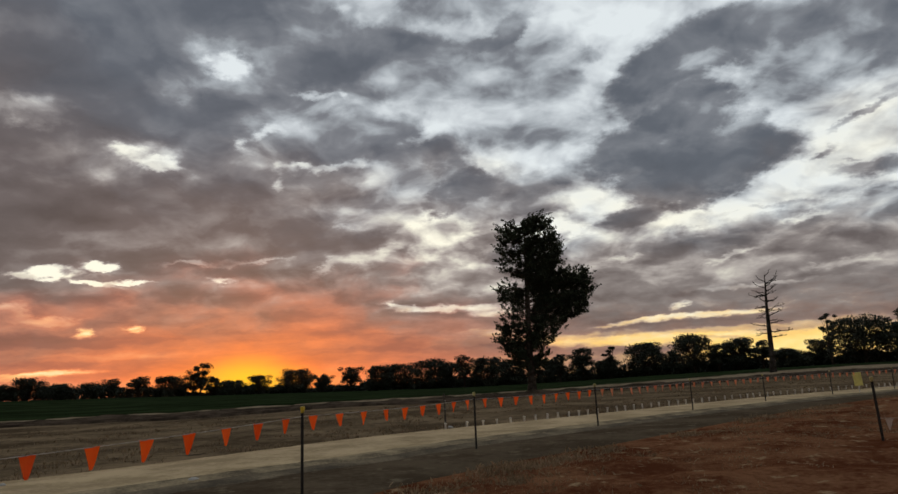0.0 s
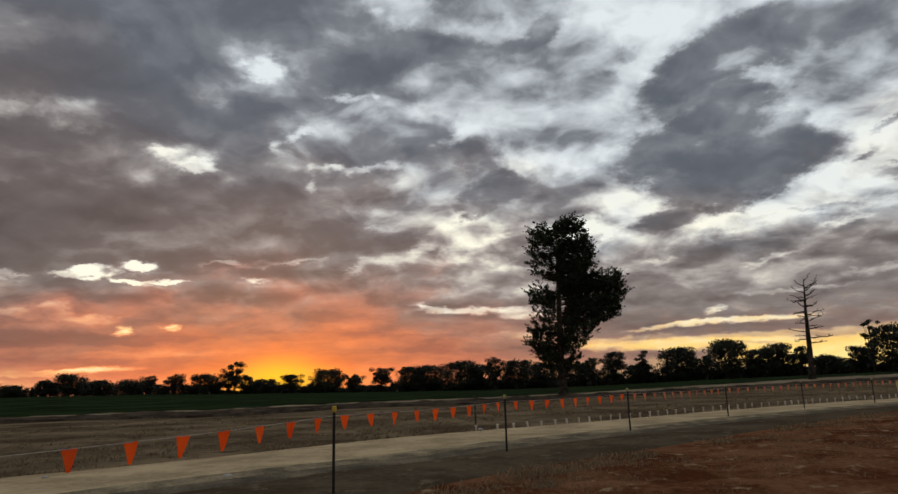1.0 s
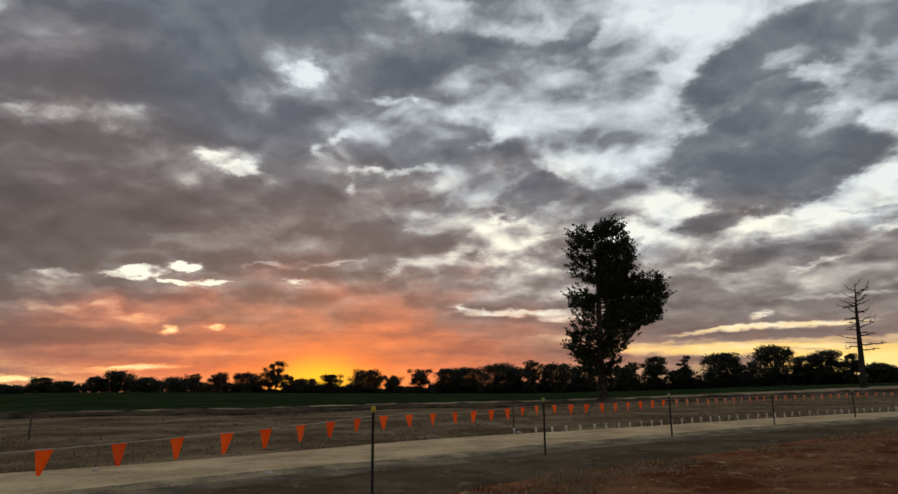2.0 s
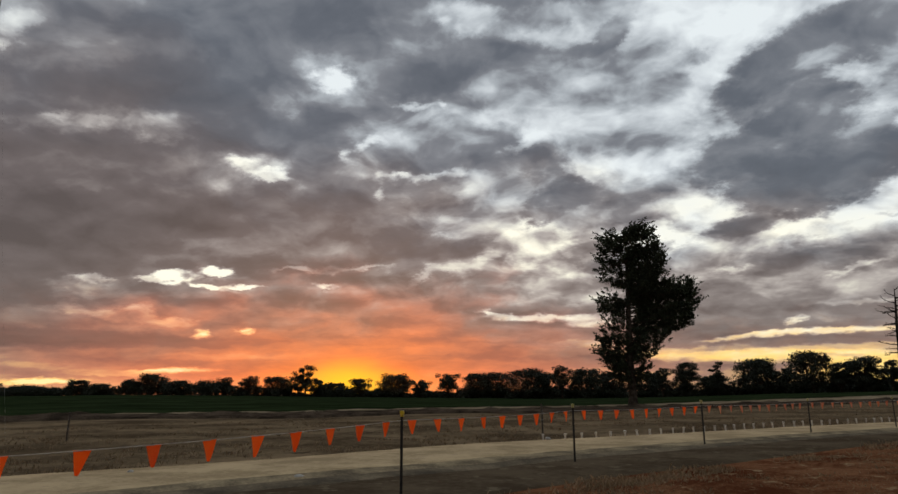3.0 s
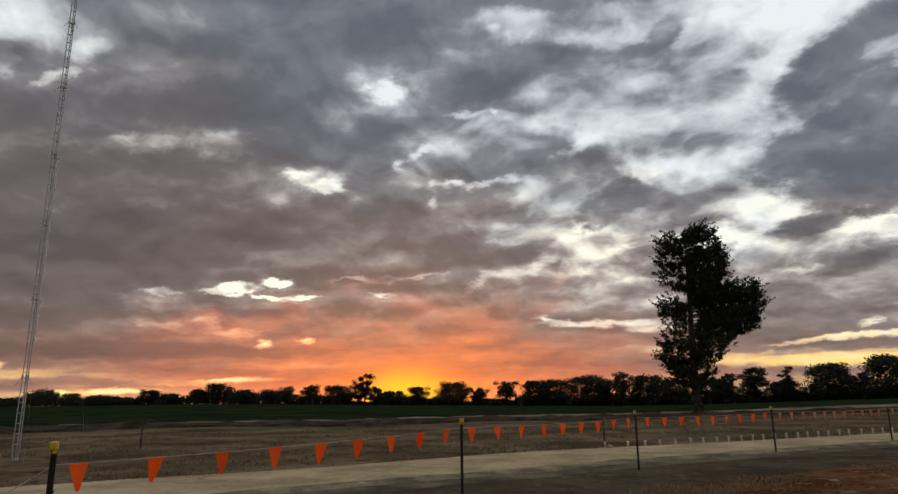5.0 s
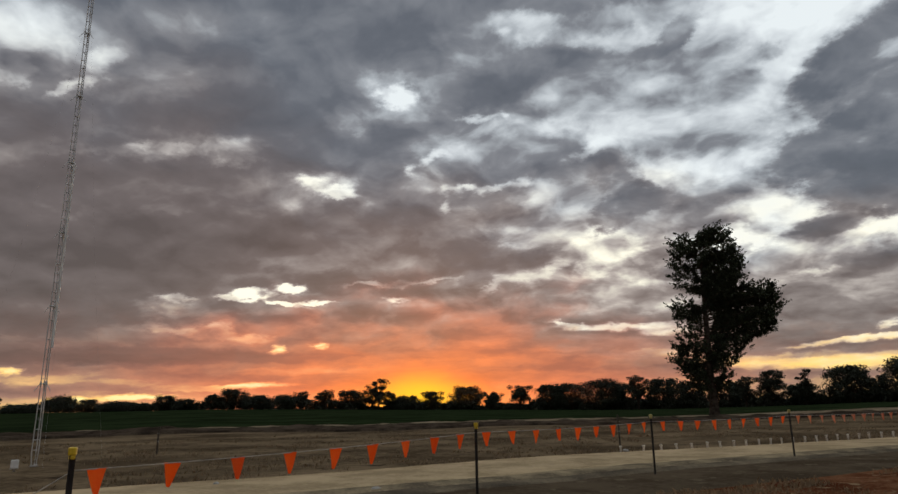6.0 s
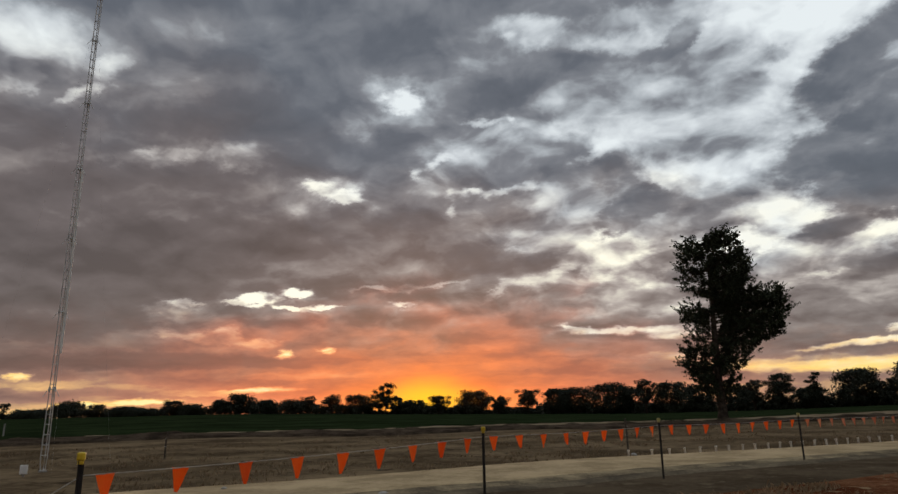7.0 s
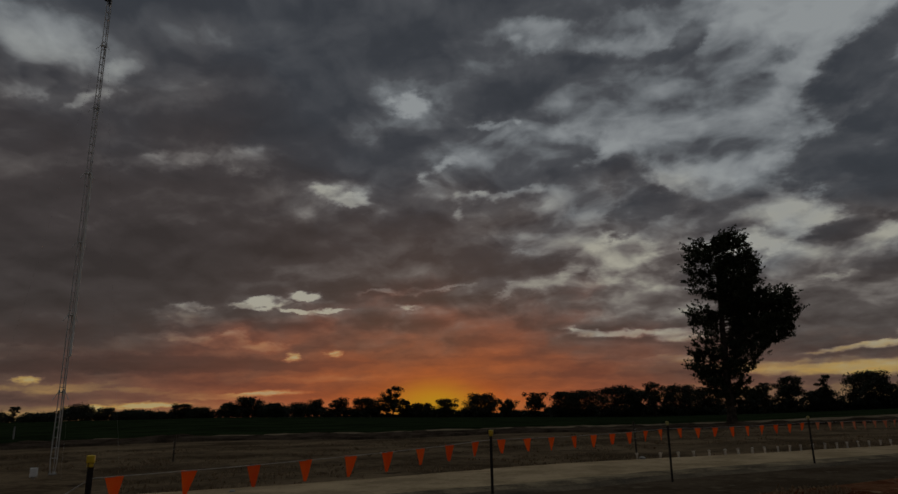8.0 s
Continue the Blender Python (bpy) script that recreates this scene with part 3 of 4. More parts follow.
def raw_mesh(name, verts, faces, material, smooth=False):
    """verts (n,3) and faces (m,k), all faces with k corners, as arrays."""
    me = bpy.data.meshes.new(name)
    verts, faces = np.asarray(verts, float), np.asarray(faces, int)
    k = faces.shape[1]
    me.vertices.add(len(verts))
    me.vertices.foreach_set("co", verts.ravel())
    me.loops.add(faces.size)
    me.loops.foreach_set("vertex_index", faces.ravel())
    me.polygons.add(len(faces))
    me.polygons.foreach_set("loop_start", np.arange(len(faces)) * k)
    if smooth:
        me.polygons.foreach_set("use_smooth", np.ones(len(faces), bool))
    me.update(calc_edges=True)
    me.materials.append(material)
    return new(name, me)


def grid_faces(rows, cols, closed=False):
    i, j = np.meshgrid(np.arange(rows - 1), np.arange(cols if closed else cols - 1), indexing="ij")
    k = (j + 1) % cols
    return np.stack([i * cols + j, i * cols + k, (i + 1) * cols + k, (i + 1) * cols + j], -1).reshape(-1, 4)


def box(bm, size, at=(0, 0, 0), turn=(0, 0, 0), bevel=0.0):
    made = bmesh.ops.create_cube(bm, size=1.0)["verts"]
    bmesh.ops.transform(bm, verts=made, matrix=pose(*at, *turn) @ Matrix.Diagonal((*size, 1)))
    if bevel:
        edges = {e for v in made for e in v.link_edges}
        bmesh.ops.bevel(bm, geom=list(edges), offset=bevel, segments=2, affect="EDGES", profile=0.6)


def tube(bm, points, radii, sides=6):
    """A tapered tube along points."""
    rings = []
    pts = [Vector(p) for p in points]
    for i, p in enumerate(pts):
        d = (pts[min(i + 1, len(pts) - 1)] - pts[max(i - 1, 0)]).normalized()
        a = d.orthogonal().normalized()
        b = d.cross(a)
        rings.append([bm.verts.new(p + radii[i] * (math.cos(t) * a + math.sin(t) * b)) for t in (2 * math.pi * k / sides for k in range(sides))])
    for i in range(len(rings) - 1):
        q = min(range(sides), key=lambda s: (rings[i][0].co - rings[i + 1][s].co).length)
        for k in range(sides):
            bm.faces.new((rings[i][k], rings[i][(k + 1) % sides], rings[i + 1][(k + 1 + q) % sides], rings[i + 1][(k + q) % sides]))
    bm.faces.new(rings[0][::-1])
    bm.faces.new(rings[-1])


def smoothstep(a, b, x):
    t = np.clip((np.asarray(x, float) - a) / (b - a), 0, 1)
    return t * t * (3 - 2 * t)


def curve_through(points, step=0.7):
    """Catmull-Rom through plan points, as an (n,2) array at even steps."""
    p = np.array(points, float)
    p = np.vstack([2 * p[0] - p[1], p, 2 * p[-1] - p[-2]])
    out = []
    for i in range(1, len(p) - 2):
        for t in np.linspace(0, 1, 24, endpoint=False):
            a, b, c, d = p[i - 1:i + 3]
            out.append(0.5 * (2 * b + (c - a) * t + (2 * a - 5 * b + 4 * c - d) * t ** 2 + (3 * b - a - 3 * c + d) * t ** 3))
    out.append(p[-2])
    out = np.array(out)
    run = np.r_[0, np.cumsum(np.hypot(*np.diff(out, axis=0).T))]
    even = np.linspace(0, run[-1], max(2, int(run[-1] / step)))
    return np.c_[np.interp(even, run, out[:, 0]), np.interp(even, run, out[:, 1])]


def lumps(x, y, scale, octaves=4, seed=0.0):
    """Smooth noise of about -1 to 1 for arrays."""
    flat = [noise.fractal((a * scale + seed, b * scale - seed, seed), 0.9, 2.0, octaves) for a, b in zip(np.ravel(x), np.ravel(y))]
    return np.reshape(flat, np.shape(x))


# ---------------------------------------------------------------- lie of the land
RISE_AZ = (-180, -75, -50, -34, -19, -8, 0, 8, 17, 31, 50, 75, 180)
RISE_Z = (0.0, 0.5, 1.2, 1.5, 0.0, -0.7, -0.9, -0.5, 0.5, 1.35, 1.0, 0.3, 0.0)
WOOD_AZ = (-80, -50, -34, -19, -8, 0, 8, 17, 31, 45, 80)
WOOD_R = (430, 400, 360, 300, 265, 235, 215, 200, 180, 180, 200)


def ground_z(x, y):
    x, y = np.asarray(x, float), np.asarray(y, float)
    r, az = np.hypot(x, y), np.degrees(np.arctan2(x, y))
    return np.interp(az, RISE_AZ, RISE_Z) * smoothstep(45, 190, r)


def polar(az, r, sink=0.0):
    """The place on the ground at an azimuth (degrees) and a distance."""
    x, y = r * math.sin(radians(az)), r * math.cos(radians(az))
    return Vector((x, y, float(ground_z(x, y)) - sink))


def build_ground():
    az = np.radians(np.linspace(-180, 180, 288, endpoint=False))
    r = np.r_[0.3, np.geomspace(1.5, 60, 90), np.geomspace(64, 4800, 60)]
    R, A = np.meshgrid(r, az, indexing="ij")
    x, y = R * np.sin(A), R * np.cos(A)
    v = np.stack([x, y, ground_z(x, y) - 0.03], -1).reshape(-1, 3)
    ob = raw_mesh("ground", v, grid_faces(len(r), len(az), True)[:, ::-1], M_VERGE, True)
    tagged(ob, "dry brown earth verge with sparse dead grass", "ground", kind="structure")


ROAD_FAR = [(-34, -7), (-20, 3.6), (-10.8, 12.3), (-7.6, 15.2), (-3.4, 20.3), (0, 23.2), (4.7, 26.8), (10.9, 31.9), (19.8, 38.2), (28, 42.6), (55, 57), (120, 92)]
ROAD_MID = [(-26, -12), (-13.6, 2.2), (-5.5, 11.6), (-2.4, 14.6), (0, 17.3), (3.4, 20.4), (8.5, 25.0), (15.7, 30.8), (23.5, 36.0), (32, 41.2), (57, 55), (121, 89.5)]
ROAD_NEAR = [(-20, -18), (-8.5, -1.5), (-1.6, 9.7), (-0.1, 11.8), (1.5, 13.6), (3.9, 15.9), (8.6, 20.8), (14.6, 26.4), (21.8, 32.0), (31, 38), (58.5, 53), (122, 87)]


def build_strip(name, near, far, height, material, label, category, across=7, ragged=0.12, seed=1.0):
    """A strip of road laid on the ground between two lines of the plan, with a worn edge."""
    a, b = curve_through(near, 0.5), curve_through(far, 0.5)
    count = max(len(a), len(b))
    pick = lambda c: np.c_[np.interp(np.linspace(0, 1, count), np.linspace(0, 1, len(c)), c[:, 0]), np.interp(np.linspace(0, 1, count), np.linspace(0, 1, len(c)), c[:, 1])]
    a, b = pick(a), pick(b)
    d = (b - a) / np.maximum(np.hypot(*(b - a).T), 0.01)[:, None]
    a = a + d * (ragged * lumps(a[:, 0], a[:, 1], 0.9, 3, seed))[:, None]
    b = b + d * (ragged * lumps(b[:, 0], b[:, 1], 0.9, 3, seed + 7))[:, None]
    rows = [np.c_[a - d * 0.12, np.full(count, -0.06)]]
    for t in np.linspace(0, 1, across):
        rows.append(np.c_[a + (b - a) * t, np.full(count, height + 0.03 * math.sin(math.pi * t))])
    rows.append(np.c_[b + d * 0.12, np.full(count, -0.06)])
    v = np.array(rows)
    v[..., 2] += ground_z(v[..., 0], v[..., 1])
    ob = raw_mesh(name, v.reshape(-1, 3), grid_faces(len(rows), count)[:, ::-1], material, True)
    return tagged(ob, label, category, kind="structure")


def build_patch(name, az0, az1, r0, r1, height, material, label, category, bumps=0.0, scale=0.3, na=150, nr=26, seed=0.0, edge=1.0):
    """A piece of land between two distances (functions of the azimuth), a little above the ground sheet."""
    A = np.linspace(az0, az1, na)
    t = np.r_[-0.02, np.linspace(0, 1, nr), 1.02]
    lo = np.array([r0(a) for a in A])
    hi = np.array([r1(a) for a in A])
    R = lo + (hi - lo) * t[:, None] ** 1.0
    R = R + edge * lumps(R * np.sin(np.radians(A)), R * np.cos(np.radians(A)), 0.08, 3, seed)
    x, y = R * np.sin(np.radians(A)), R * np.cos(np.radians(A))
    up = np.full_like(R, height)
    up[0], up[-1] = -0.1, -0.1
    if bumps:
        up[1:-1] += bumps * lumps(x[1:-1], y[1:-1], scale, 4, seed + 3) * smoothstep(0, 0.15, t[1:-1])[:, None] * smoothstep(1, 0.85, t[1:-1])[:, None]
    v = np.stack([x, y, ground_z(x, y) + up], -1).reshape(-1, 3)
    ob = raw_mesh(name, v, grid_faces(len(t), na)[:, ::-1], material, True)
    return tagged(ob, label, category, kind="structure")


FIELD_AZ = (-80, -50, -34, -24, -10, 0, 8, 19, 27, 40, 80)
FIELD_R = (60, 62, 66, 63, 76, 84, 97, 115, 140, 150, 170)
field_r = lambda a: float(np.interp(a, FIELD_AZ, FIELD_R))
soil_near = lambda a: float(np.interp(a, (-50, -25, 0), (0.80, 0.75, 0.66)))
soil_far = lambda a: float(np.interp(a, (-50, -25, 0), (0.92, 0.87, 0.79)))
wood_r = lambda a: float(np.interp(a, WOOD_AZ, WOOD_R))

build_ground()
build_strip("road", ROAD_NEAR, ROAD_MID, 0.02, M_ASPHALT, "dark worn asphalt road bending away to the right", "road", seed=2.0)
build_strip("pavement", ROAD_MID, ROAD_FAR, 0.035, M_GRAVEL, "pale compacted gravel shoulder beside the asphalt", "gravel shoulder", seed=5.0)
_pull = lambda line, d: [(x + 0.74 * d, y - 0.67 * d) for x, y in line]
build_strip("pavement_loose", _pull(ROAD_MID, 0.15), _pull(ROAD_MID, -0.60), 0.064, M_LOOSE, "loose gravel spilling over the asphalt edge", "gravel shoulder", 5, 0.16, 9.0)
build_strip("pavement_dust", _pull(ROAD_MID, 0.95), _pull(ROAD_MID, 0.27), 0.058, M_DUSTY, "dusty gravel scatter on the asphalt", "gravel shoulder", 5, 0.16, 13.0)
build_patch("ground_field", -80, 70, field_r, lambda a: wood_r(a) + 60, 0.16, M_CROP, "low dark green crop in a flat paddock", "crop field", 0.05, 0.2, 170, 24, 4.0, 2.0)
build_patch("ground_stubble", -80, 70, lambda a: field_r(a) * (soil_far(a) + 0.01), lambda a: field_r(a) + 1, 0.05, M_STUBBLE, "pale dry stubble strip along the crop", "stubble", 0.10, 0.25, 260, 12, 9.0, 2.0)
build_patch("ground_turned_soil", -80, 60, lambda a: field_r(a) * soil_near(a), lambda a: field_r(a) * soil_far(a), 0.13, M_DARKSOIL, "dark turned soil in low rough windrows", "soil windrow", 0.30, 0.30, 520, 16, 2.0, 3.5)


def build_bank():
    """The bulldozed red earth on the near side of the road."""
    near = curve_through(ROAD_NEAR, 0.25)
    near = near[(near[:, 0] > -7) & (near[:, 0] < 60)]
    out = np.array([0.72, -0.69])
    t = np.r_[-0.15, 0.0, np.geomspace(0.15, 22, 70)]
    x = near[:, 0] + out[0] * t[:, None]
    y = near[:, 1] + out[1] * t[:, None]
    body = smoothstep(0.0, 2.2, t)[:, None]
    z = 0.03 + body * (0.10 + 0.11 * lumps(x, y, 0.45, 5, 3.0) + 0.05 * lumps(x, y, 1.9, 3, 8.0))
    z[0], z[-1] = -0.06, -0.1
    v = np.stack([x, y, ground_z(x, y) + z], -1).reshape(-1, 3)
    ob = raw_mesh("ground_bank", v, grid_faces(len(t), len(near)), M_RED, True)
    tagged(ob, "rough red earth bank with clods and dusty grass", "earth bank", kind="structure")


build_bank()


# ---------------------------------------------------------------- trees
def leaf_quads(rng, centres, radii, per, size, stretch=1.0, upward=0.0):
    """Corner points of small leaf sprays filling balls at the centres; (n,4,3)."""
    c = np.repeat(centres, per, 0)
    r = np.repeat(radii, per)
    d = rng.normal(size=c.shape)
    d /= np.linalg.norm(d, axis=1)[:, None]
    p = c + d * (r * rng.random(len(r)) ** 0.36)[:, None] * np.array([1, 1, stretch])
    a = rng.normal(size=c.shape) + np.array([0, 0, upward])
    a /= np.linalg.norm(a, axis=1)[:, None]
    b = np.cross(a, rng.normal(size=c.shape))
    b /= np.linalg.norm(b, axis=1)[:, None]
    s = (size * rng.uniform(0.6, 1.4, len(r)))[:, None]
    return np.stack([p - a * s, p + b * s * 0.45, p + a * s, p - b * s * 0.45], 1)


def crown_part(name, quads, material, parent, label=""):
    ob = raw_mesh(name, quads.reshape(-1, 3), np.arange(len(quads) * 4).reshape(-1, 4), material)
    ob.parent = parent
    return tagged(ob, label)


def wood_tree(az, r, top, width, style, rng, low=0.35):
    """A tree of the far belt: azimuth, distance, height, crown width in metres; style dome, open or spindly."""
    at = polar(az, r, 0.1)
    words = {"dome": "broad dense dark gum tree in the far belt", "open": "gum tree with open clumped crown, far belt", "spindly": "tall thin gum with sparse tufts, far belt"}
    ob = thing("gum_tree", at, words[style], "tree", "trees of the far belt")
    count, per, clump = {"dome": (80, 120, 0.135), "open": (44, 120, 0.125), "spindly": (24, 120, 0.115)}[style]
    a = rng.uniform(0, 2 * math.pi, count)
    u = rng.random(count)
    h = top * (low + (0.97 - low) * u)
    span = np.sqrt(np.clip(1 - ((h / top - (low + 0.30)) / (1.0 - low) * 1.35) ** 2, 0.08, 1))
    if style != "dome":
        span *= rng.uniform(0.45, 1.1, count)
    rad = width / 2 * span * rng.uniform(0.35, 0.92, count)
    centres = np.c_[np.cos(a) * rad, np.sin(a) * rad, h - clump * width * 0.25]
    size = clump * width * rng.uniform(0.7, 1.3, count)
    centres[0] = (0.03 * width, 0, top - size[0] * 0.75)
    bm = bmesh.new()
    lean = rng.uniform(-0.04, 0.04, 2) * top
    trunk = [(0, 0, 0), (lean[0] * 0.4, lean[1] * 0.4, top * 0.3), (lean[0], lean[1], top * 0.62), (lean[0] * 1.2, lean[1] * 1.2, top * 0.9)]
    base = 0.022 * top + 0.08
    tube(bm, trunk, [base, base * 0.75, base * 0.5, base * 0.15], 7)
    for c in centres[:: 2 if style == "dome" else 1]:
        s = rng.uniform(0.3, 0.55) * c[2] / top
        foot = Vector((lean[0] * s / 0.62, lean[1] * s / 0.62, top * s))
        mid = foot.lerp(Vector(c), 0.5) + Vector((0, 0, -0.03 * top))
        tube(bm, [foot, mid, c], [base * 0.34, base * 0.22, base * 0.08], 4)
    part("trunk", bm, M_BARK, ob)
    crown_part("crown", leaf_quads(rng, centres, size, per, 0.074 * width ** 0.5, 0.62), M_LEAF_FAR, ob)
    return ob


def far_el_top(el, r, z):
    return r * math.tan(radians(el)) + 1.6 - z


def build_far_belt():
    rng = np.random.default_rng(11)

    def row(az, el, width_deg, style, low=0.35, nearer=0.0):
        r = wood_r(az) - nearer + rng.uniform(-8, 8)
        z = polar(az, r).z
        wood_tree(az, r, far_el_top(el, r, z), max(3.0, math.tan(radians(width_deg)) * r), style, rng, low)

    row(-34.0, 1.2, 1.7, "dome", 0.24)
    row(-32.6, 1.6, 2.6, "dome", 0.24)
    row(-30.7, 1.1, 2.6, "dome", 0.24)
    row(-28.3, 1.1, 3.1, "open", 0.38)
    row(-27.1, 1.4, 1.8, "open", 0.38)
    row(-25.2, 1.5, 2.0, "open", 0.38)
    row(-23.1, 1.4, 2.8, "dome", 0.24)
    row(-20.8, 2.4, 2.2, "open", 0.34)
    row(-21.3, 1.5, 1.9, "open", 0.38)
    row(-20.0, 1.3, 2.1, "open", 0.38)
    row(-18.4, 0.9, 2.6, "dome", 0.24)
    row(-16.3, 1.2, 2.4, "open", 0.38)
    row(-13.4, 1.6, 3.5, "dome", 0.24)
    row(-11.2, 1.1, 2.3, "open", 0.38)
    row(-8.8, 1.6, 2.6, "open", 0.38)
    row(-6.3, 1.6, 3.0, "dome", 0.24)
    row(-4.6, 1.7, 3.0, "dome", 0.24)
    row(-2.1, 1.9, 4.0, "dome", 0.24)
    row(-0.2, 1.6, 2.5, "dome", 0.24)
    row(0.8, 2.2, 1.9, "open", 0.40)
    row(2.8, 1.9, 3.5, "dome", 0.24)
    row(5.0, 1.7, 3.0, "dome", 0.24)
    row(7.7, 1.5, 3.0, "dome", 0.24)
    row(8.9, 1.9, 1.8, "open", 0.38)
    row(10.7, 2.3, 2.4, "dome", 0.24)
    row(13.1, 2.3, 1.7, "spindly", 0.48)
    row(12.9, 1.2, 2.9, "dome", 0.24)
    row(16.0, 2.4, 3.7, "dome", 0.24)
    row(17.8, 1.7, 2.4, "open", 0.38)
    row(19.7, 3.0, 3.5, "dome", 0.24)
    row(21.5, 2.0, 2.3, "open", 0.38)
    row(22.9, 2.4, 3.0, "dome", 0.24)
    row(24.7, 2.1, 2.0, "open", 0.38)
    row(26.6, 1.3, 2.7, "dome", 0.24)
    row(27.6, 0.8, 1.8, "dome", 0.24)
    row(29.4, 3.8, 1.9, "spindly", 0.48)
    row(28.8, 1.9, 2.6, "open", 0.38)
    row(31.5, 3.4, 4.6, "dome", 0.24)
    row(33.6, 2.8, 2.5, "open", 0.38)
    row(35.1, 4.0, 3.3, "dome", 0.24)
    row(37.6, 3.2, 3.5, "open", 0.38)
    row(39.9, 2.6, 3.4, "dome", 0.24)
    row(-48.7, 1.1, 1.1, "spindly", 0.48)
    row(-47.2, 0.6, 2.5, "dome", 0.24)
    row(-44.8, 1.2, 2.6, "dome", 0.24)
    row(-42.9, 0.9, 1.9, "open", 0.38)
    row(-41.1, 0.7, 2.7, "dome", 0.24)
    row(-39.4, 0.6, 2.3, "dome", 0.24)
    row(-37.6, 1.2, 1.8, "dome", 0.24)
    row(-36.2, 0.9, 1.9, "dome", 0.24)
    row(-50.3, 0.8, 2.8, "dome", 0.24)
    row(-52.5, 1.0, 3.1, "open", 0.38)
    row(-54.9, 0.9, 3.0, "dome", 0.24)


build_far_belt()


def build_scrub():
    """Low dark undergrowth that closes the foot of the far belt."""
    rng = np.random.default_rng(5)
    centres, radii = [], []
    for az in np.arange(-78, 66, 0.22):
        for k in range(2):
            r = wood_r(az) + rng.uniform(-3, 22)
            p = polar(az + rng.uniform(-0.1, 0.1), r)
            tall = (0.0128 * r) * (0.75 + 0.40 * noise.noise((az * 0.21, 3.1, 0)) + 0.45 * noise.noise((az * 0.9, 7.7, 0)))
            if -21 < az < -6:
                tall *= 0.85
            for h in (0.25, 0.6, 0.9):
                centres.append((p.x + rng.uniform(-1, 1), p.y, p.z + tall * h))
                radii.append(tall * rng.uniform(0.30, 0.48))
    q = leaf_quads(rng, np.array(centres), np.array(radii), 48, 0.48)
    ob = raw_mesh("scrub", q.reshape(-1, 3), np.arange(len(q) * 4).reshape(-1, 4), M_LEAF_FAR)
    tagged(ob, "dark scrub and undergrowth along the far belt", "scrub", kind="stuff")


build_scrub()


def build_big_tree():
    """The single tall tree in the paddock."""
    rng = np.random.default_rng(3)
    at = polar(6.45, 75, 0.1)
    tree = thing("pine_tree", at, "tall dark ragged native pine standing alone in the paddock", "tree", turn=-6.35)
    zs = np.array([2.6, 3.3, 4.4, 6.3, 8.1, 10.0, 11.8, 13.7, 15.9, 18.1, 19.4, 20.3])
    left = np.interp(zs, [2.6, 3.3, 4.4, 6.3, 8.1, 10.0, 11.8, 13.7, 15.9, 18.1, 19.4, 20.3], [-0.6, -1.4, -2.4, -3.7, -3.4, -2.8, -3.4, -2.4, -2.9, -2.9, -1.3, -0.2])
    right_z = [2.6, 3.3, 4.8, 6.1, 7.2, 8.1, 8.8, 9.8, 11.1, 11.8, 13.2, 13.5, 13.7, 14.2, 15.5, 17.6, 19.3, 20.3]
    right_x = [1.2, 1.4, 1.8, 2.6, 3.7, 5.1, 6.6, 7.0, 7.6, 7.5, 6.8, 5.0, 4.1, 3.7, 4.3, 3.8, 3.1, 1.8]
    centres, radii, tips = [], [], []

    def limb(h, x, y):
        """Clumps along one branch that reaches to (x, y) at the height h."""
        reach = math.hypot(x, y)
        for s in np.arange(0.22 if reach > 2 else 0.4, 1.01, 0.62 / max(reach, 0.8)):
            centres.append((x * s + rng.normal() * 0.16, y * s + rng.normal() * 0.16, h - 0.5 * (1 - s) + rng.normal() * 0.2))
            radii.append(rng.uniform(0.20, 0.44) * (1.1 - 0.35 * s))
        tips.append((x, y, h))

    branches = []
    for h in np.arange(2.9, 19.7, 0.30):
        lo, hi = float(np.interp(h, zs, left)), float(np.interp(h, right_z, right_x))
        deep = min(3.6, (hi - lo) / 2)
        for k in range(6):
            side = hi if rng.random() < hi / (hi - lo) else lo
            s = rng.uniform(0.72, 1.02) if rng.random() < 0.68 else rng.uniform(0.08, 0.7)
            x = side * s * (0.87 if side < 0 else 0.93)
            y = deep * math.sqrt(max(0.05, 1.05 - s * s)) * rng.uniform(-1, 1)
            if rng.random() < 0.20:
                continue
            branches.append((h, x, y))
            limb(h, x, y)
    for h, x in ((8.9, 5.6), (9.7, 6.2), (10.4, 6.6), (11.0, 6.9), (11.7, 6.8), (12.3, 6.5), (12.9, 6.3), (12.5, 4.3), (13.3, 4.1), (11.9, 5.0), (10.9, 4.2), (9.9, 4.4), (13.0, 6.6), (12.7, 7.0), (12.1, 7.2), (11.4, 7.3), (10.8, 7.1), (10.1, 6.8), (9.3, 6.3), (8.7, 5.6), (11.0, 6.2), (12.0, 6.0), (13.2, 6.9)):
        limb(h, x * 0.95, rng.uniform(-1, 1))
        branches.append((h, x * 0.9, 0))
    bm = bmesh.new()
    tube(bm, [(0, 0, 0), (0.05, 0, 1.2), (0.0, 0, 4), (0.12, 0, 9), (0.25, 0, 14), (0.35, 0, 19)], [0.62, 0.46, 0.40, 0.30, 0.20, 0.05], 12)
    for h, x, y in branches:
        foot = (0.02 * h, 0, h - 0.45 * min(1.5, math.hypot(x, y) * 0.4))
        tube(bm, [foot, (x * 0.5, y * 0.5, h - 0.3), (x, y, h)], [0.075, 0.05, 0.018], 4)
    part("trunk", bm, M_BARK, tree)
